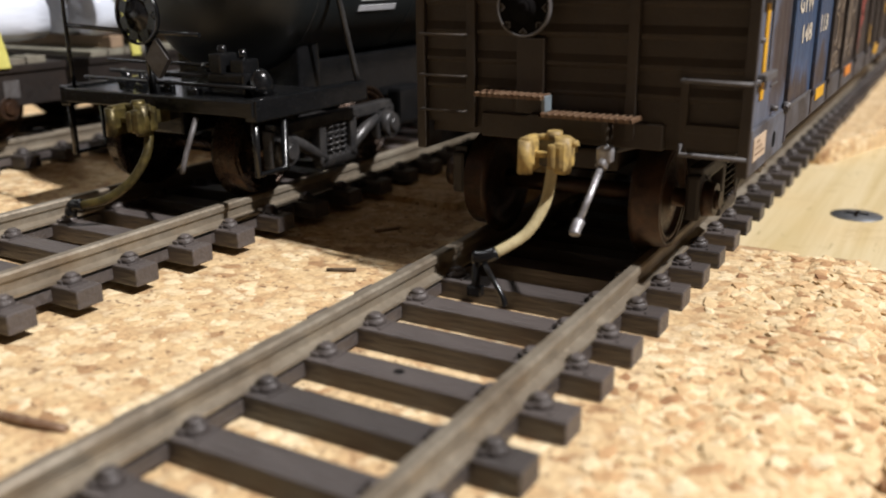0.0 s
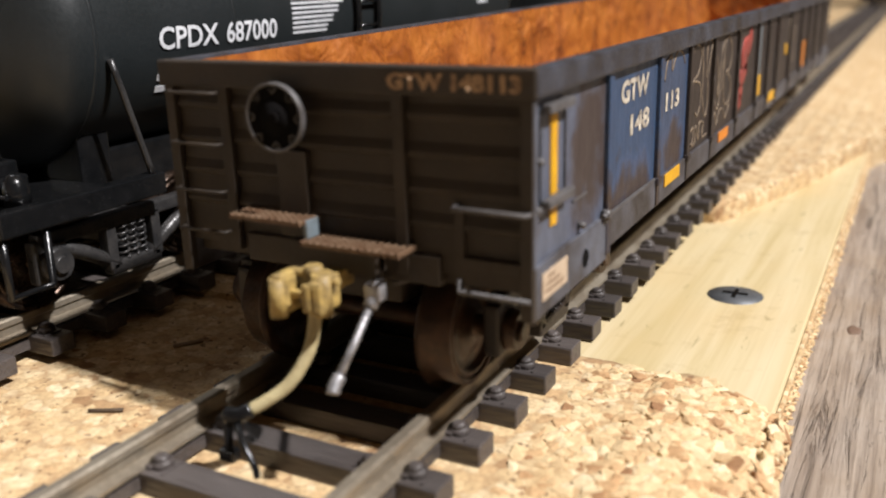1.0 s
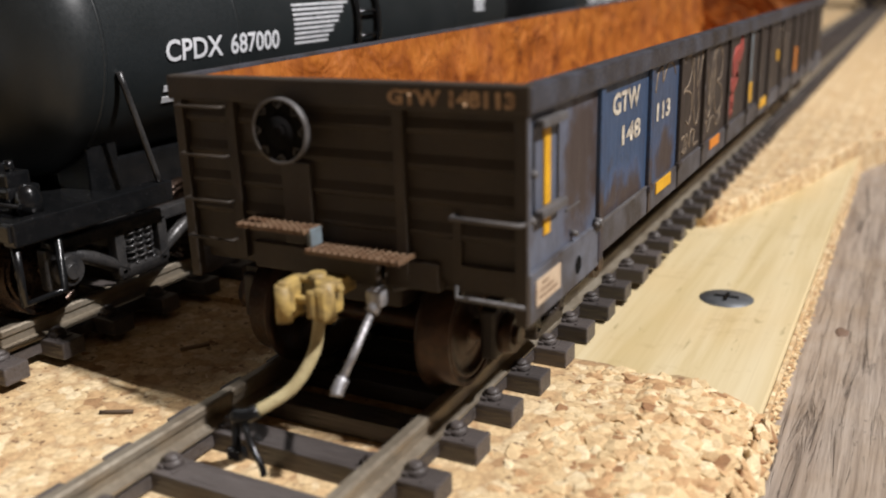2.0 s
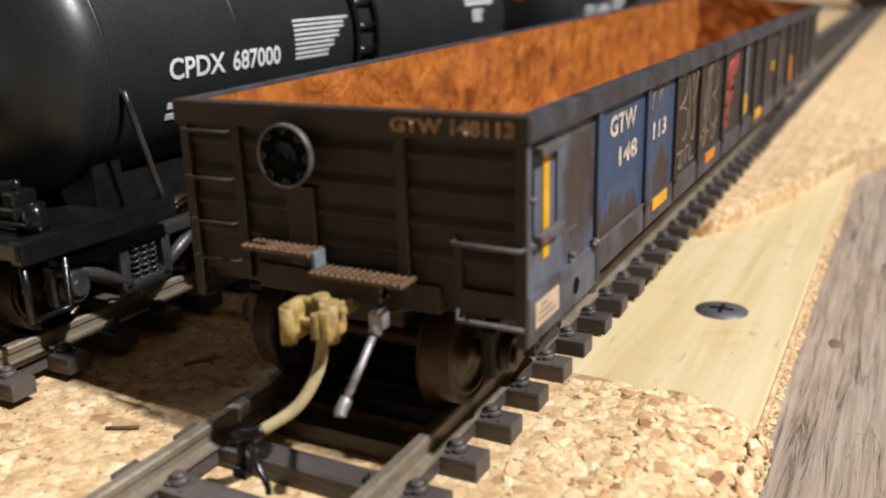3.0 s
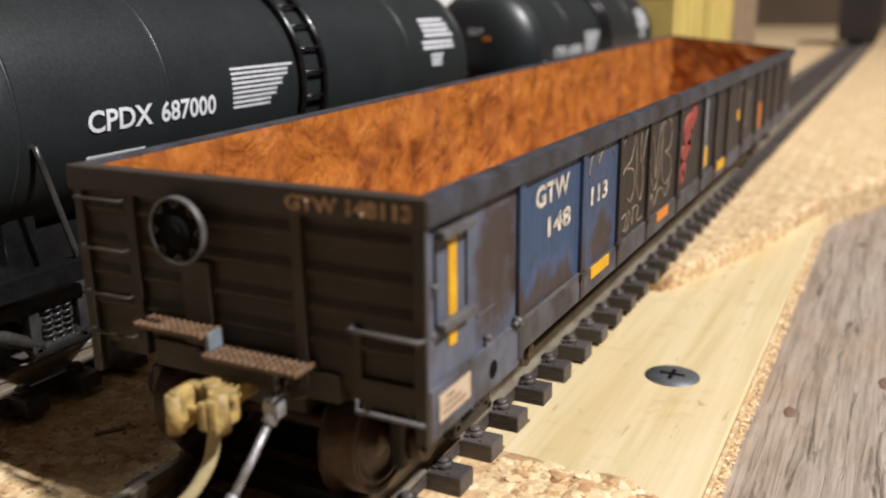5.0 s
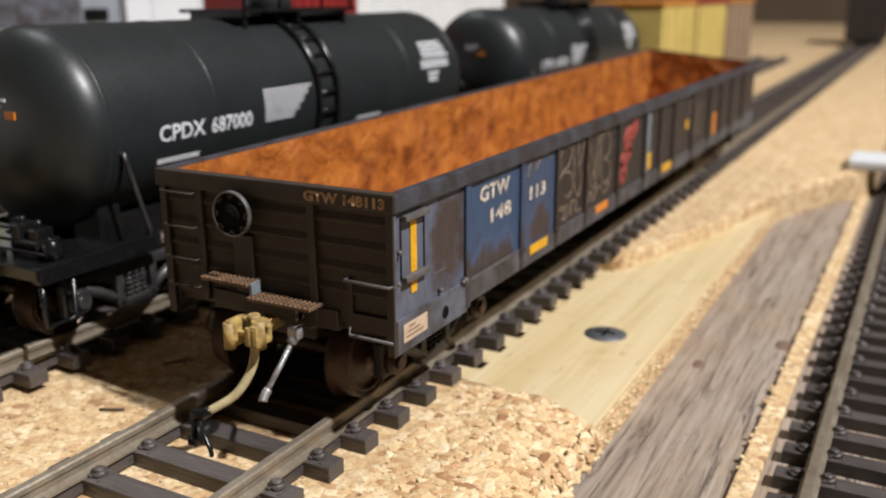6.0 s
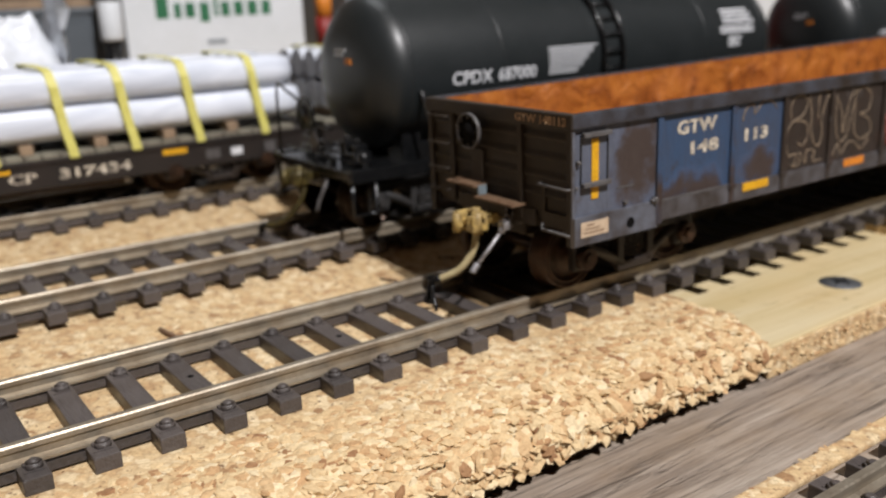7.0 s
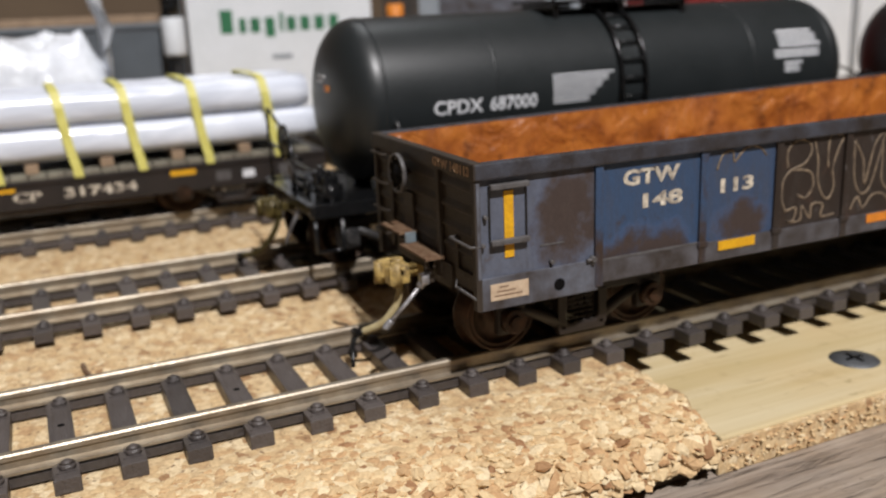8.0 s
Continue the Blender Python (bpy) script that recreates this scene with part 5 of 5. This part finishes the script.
# crumpled clear film over a white load behind the flat wagon
bm = bmesh.new()
n, m = 50, 16
rows = []
for i in range(n + 1):
    y = -150 + i * 126.0 / n
    row = []
    for j in range(m + 1):
        a = math.pi * j / m
        r = 1 + 0.18 * noise.noise(Vector((y * 0.12, a * 3, 2.0))) + 0.09 * noise.noise(Vector((y * 0.5, a * 7, 6.0)))
        taper = min(1.0, 0.75 + (n - i) * 0.12)
        row.append(bm.verts.new((14 * r * math.cos(a) * taper, y, 10 + (29 * r * math.sin(a) ** 0.45 if 0 < j < m else 0) * taper)))
    rows.append(row)
for a, b in zip(rows, rows[1:]):
    for j in range(m):
        bm.faces.new((a[j], a[j + 1], b[j + 1], b[j])).smooth = True
bm.faces.new(rows[0])
bm.faces.new(rows[-1][::-1])
load = thing("wrapped_load", (-140, 0, 2.6), "pale load on timber under crumpled glossy film", "wrapped load")
part("film_cover", bm, FILM, load, "crumpled glossy film")
# a loose flap of film that stands up at the end
bm = bmesh.new()
rows = []
for i in range(15):
    u = i / 14
    row = []
    for j in range(13):
        v = j / 12
        k = noise.noise(Vector((u * 4, v * 5, 1.5))) * 2.2 + noise.noise(Vector((u * 9, v * 11, 4.5))) * 0.9
        row.append([bm.verts.new((13.5 - 20 * u, -28 + 4.5 * math.sin(v * 2.6) + k + d, 14 + (36 + 2 * math.sin(u * 9)) * v)) for d in (0.0, 0.25)])
    rows.append(row)
for a, b in zip(rows, rows[1:]):
    for j in range(12):
        for d in (0, 1):
            f = bm.faces.new((a[j][d], a[j + 1][d], b[j + 1][d], b[j][d]))
            f.smooth = True
part("film_flap", bm, FILM, load, "loose crumpled flap of film")
bm = bmesh.new()
box(bm, -15, 15, -155, -15, 0, 12.5, 0.4)
part("timber_base", bm, BLOCK, load, "brown timber base")

# ---- small things ----
bm = bmesh.new()
lathe(bm, [(0.1, -3.6), (3.0, -3.6), (3.4, -3.3), (3.3, -2.95), (1.2, -2.75), (0.1, -2.75)], (0, 0, 0), "z", 32)
screw = thing("screw", (21.5, 55.5, -0.25), "dark cross-head screw sunk into the pine board", "screw")
part("head", bm, SCREW, screw)
for k in range(2):
    bm = bmesh.new()
    box(bm, *((-1.5, 1.5, -0.25, 0.25) if k else (-0.25, 0.25, -1.5, 1.5)), -2.78, -2.62 + 0.02 * k, 0.05)
    part("cross_slot", bm, BLACK_PART, screw)
bm = bmesh.new()
box(bm, 0, 40, 0, 17, 0, 3.2, 1.0)
single("white_strip", bm, CAR_WHITE, "white plastic strip lying across the grey board", "plastic strip", (43.0, 200.5, -0.1))


# nail holes in two ties, and splinters on the cork
for x, y in ((-0.6, -44.7), (-0.4, -24.7)):
    # solid black disc, painted as the shade in the hole
    bm = bmesh.new()
    cyl(bm, (0, 0, 1.5), (0, 0, 1.765), 0.42, n=12)
    single("nail_hole", bm, HOLE, "small nail hole in a tie, a disc coloured black for its shade", "nail hole", (x, y, 0))
for pts, r, mat in (
        # this rusty bar stands in for a reddish stain on the cork
        (((-22.4, -41.2, 0.45), (-19.5, -41.0, 0.6), (-16.6, -40.0, 0.2)), 0.34, TREAD),
        (((-21.2, -5.6, 0.4), (-18.6, -4.2, 0.4)), 0.18, WOOD_AND_GAP_SHADE),
        (((-24.5, 8.0, 0.5), (-22.8, 10.4, 0.5)), 0.2, BLOCK)):
    bm = bmesh.new()
    tube(bm, pts, r, 6, 3)
    single("splinter", bm, mat, "thin brown splinter lying on the cork", "splinter", group="splinters")


def chips(n, area, zf, size, seed, tilt=0.28, lean=0.0):
    """Loose cork crumbs, each a small faceted flake."""
    rnd = random.Random(seed)
    verts, faces = [], []
    ico = [(0, 0, 1), (0.89, 0, 0.45), (0.28, 0.85, 0.45), (-0.72, 0.53, 0.45), (-0.72, -0.53, 0.45), (0.28, -0.85, 0.45), (0.72, 0.53, -0.45), (-0.28, 0.85, -0.45), (-0.89, 0, -0.45), (-0.28, -0.85, -0.45), (0.72, -0.53, -0.45)]
    tri = [(0, 1, 2), (0, 2, 3), (0, 3, 4), (0, 4, 5), (0, 5, 1), (1, 6, 2), (2, 7, 3), (3, 8, 4), (4, 9, 5), (5, 10, 1), (6, 7, 2), (7, 8, 3), (8, 9, 4), (9, 10, 5), (10, 6, 1)]
    for _ in range(n):
        x, y = rnd.uniform(area[0], area[1]), rnd.uniform(area[2], area[3])
        s = rnd.uniform(0.45, 1.0) * size
        m = Euler((0, lean, 0)).to_matrix() @ Euler((rnd.uniform(-tilt, tilt), rnd.uniform(-tilt, tilt), rnd.uniform(0, 6.3))).to_matrix()
        sc = (s * rnd.uniform(0.8, 1.5), s * rnd.uniform(0.6, 1.0), s * rnd.uniform(0.22, 0.42))
        z = zf(x, y)
        if z is None:
            continue
        o = len(verts)
        for v in ico:
            p = m @ Vector((v[0] * sc[0] * rnd.uniform(0.75, 1.2), v[1] * sc[1] * rnd.uniform(0.75, 1.2), v[2] * sc[2]))
            verts.append(((x + p.x) * MM, (y + p.y) * MM, (z + p.z) * MM))
        faces += [tuple(i + o for i in f) for f in tri]
    me = bpy.data.meshes.new("cork_crumbs")
    me.from_pydata(verts, [], faces)
    me.materials.append(CHIP)
    ob = new("cork_crumbs", me)
    return tagged(ob, "loose tan and brown cork crumbs on the roadbed", "cork crumbs", kind="stuff")


def shoulder(x, y):
    z = -0.05 if x > 21 else -0.24
    if x > 24:
        z -= ((x - 24) / 7.8) ** 2 * 3.4
    return z


chips(5000, (14.9, 31.6, -95, 22.5), shoulder, 1.3, 1)
chips(2600, (-14, 15, -95, 22), lambda x, y: -0.3, 0.95, 2)
chips(3800, (-30, -14.5, -100, 60), lambda x, y: ground_z(x) - 0.27 if y < 20 or x < -21 else None, 0.9, 3)
chips(3000, (-80, -58, -110, 40), lambda x, y: ground_z(x) - 0.27, 0.95, 4)
chips(1500, (30.7, 31.1, 24, 200), lambda x, y: -3.9 - 3.4 * ((x * 7.3 + y * 3.1) % 1.0), 0.42, 5)
chips(1900, (30.9, 31.6, -95, 22.5), lambda x, y: -2.2 - 3.0 * ((x * 17.3 + y * 5.1) % 1.0), 1.35, 7, 0.4, 1.05)
chips(2600, (12.0, 50.0, 86, 240), lambda x, y: -0.3 if far_edge(x) and y > far_edge(x) + 0.5 else None, 1.0, 8)
chips(500, (46.8, 49.0, -60, 200), lambda x, y: -7.0, 0.6, 6)
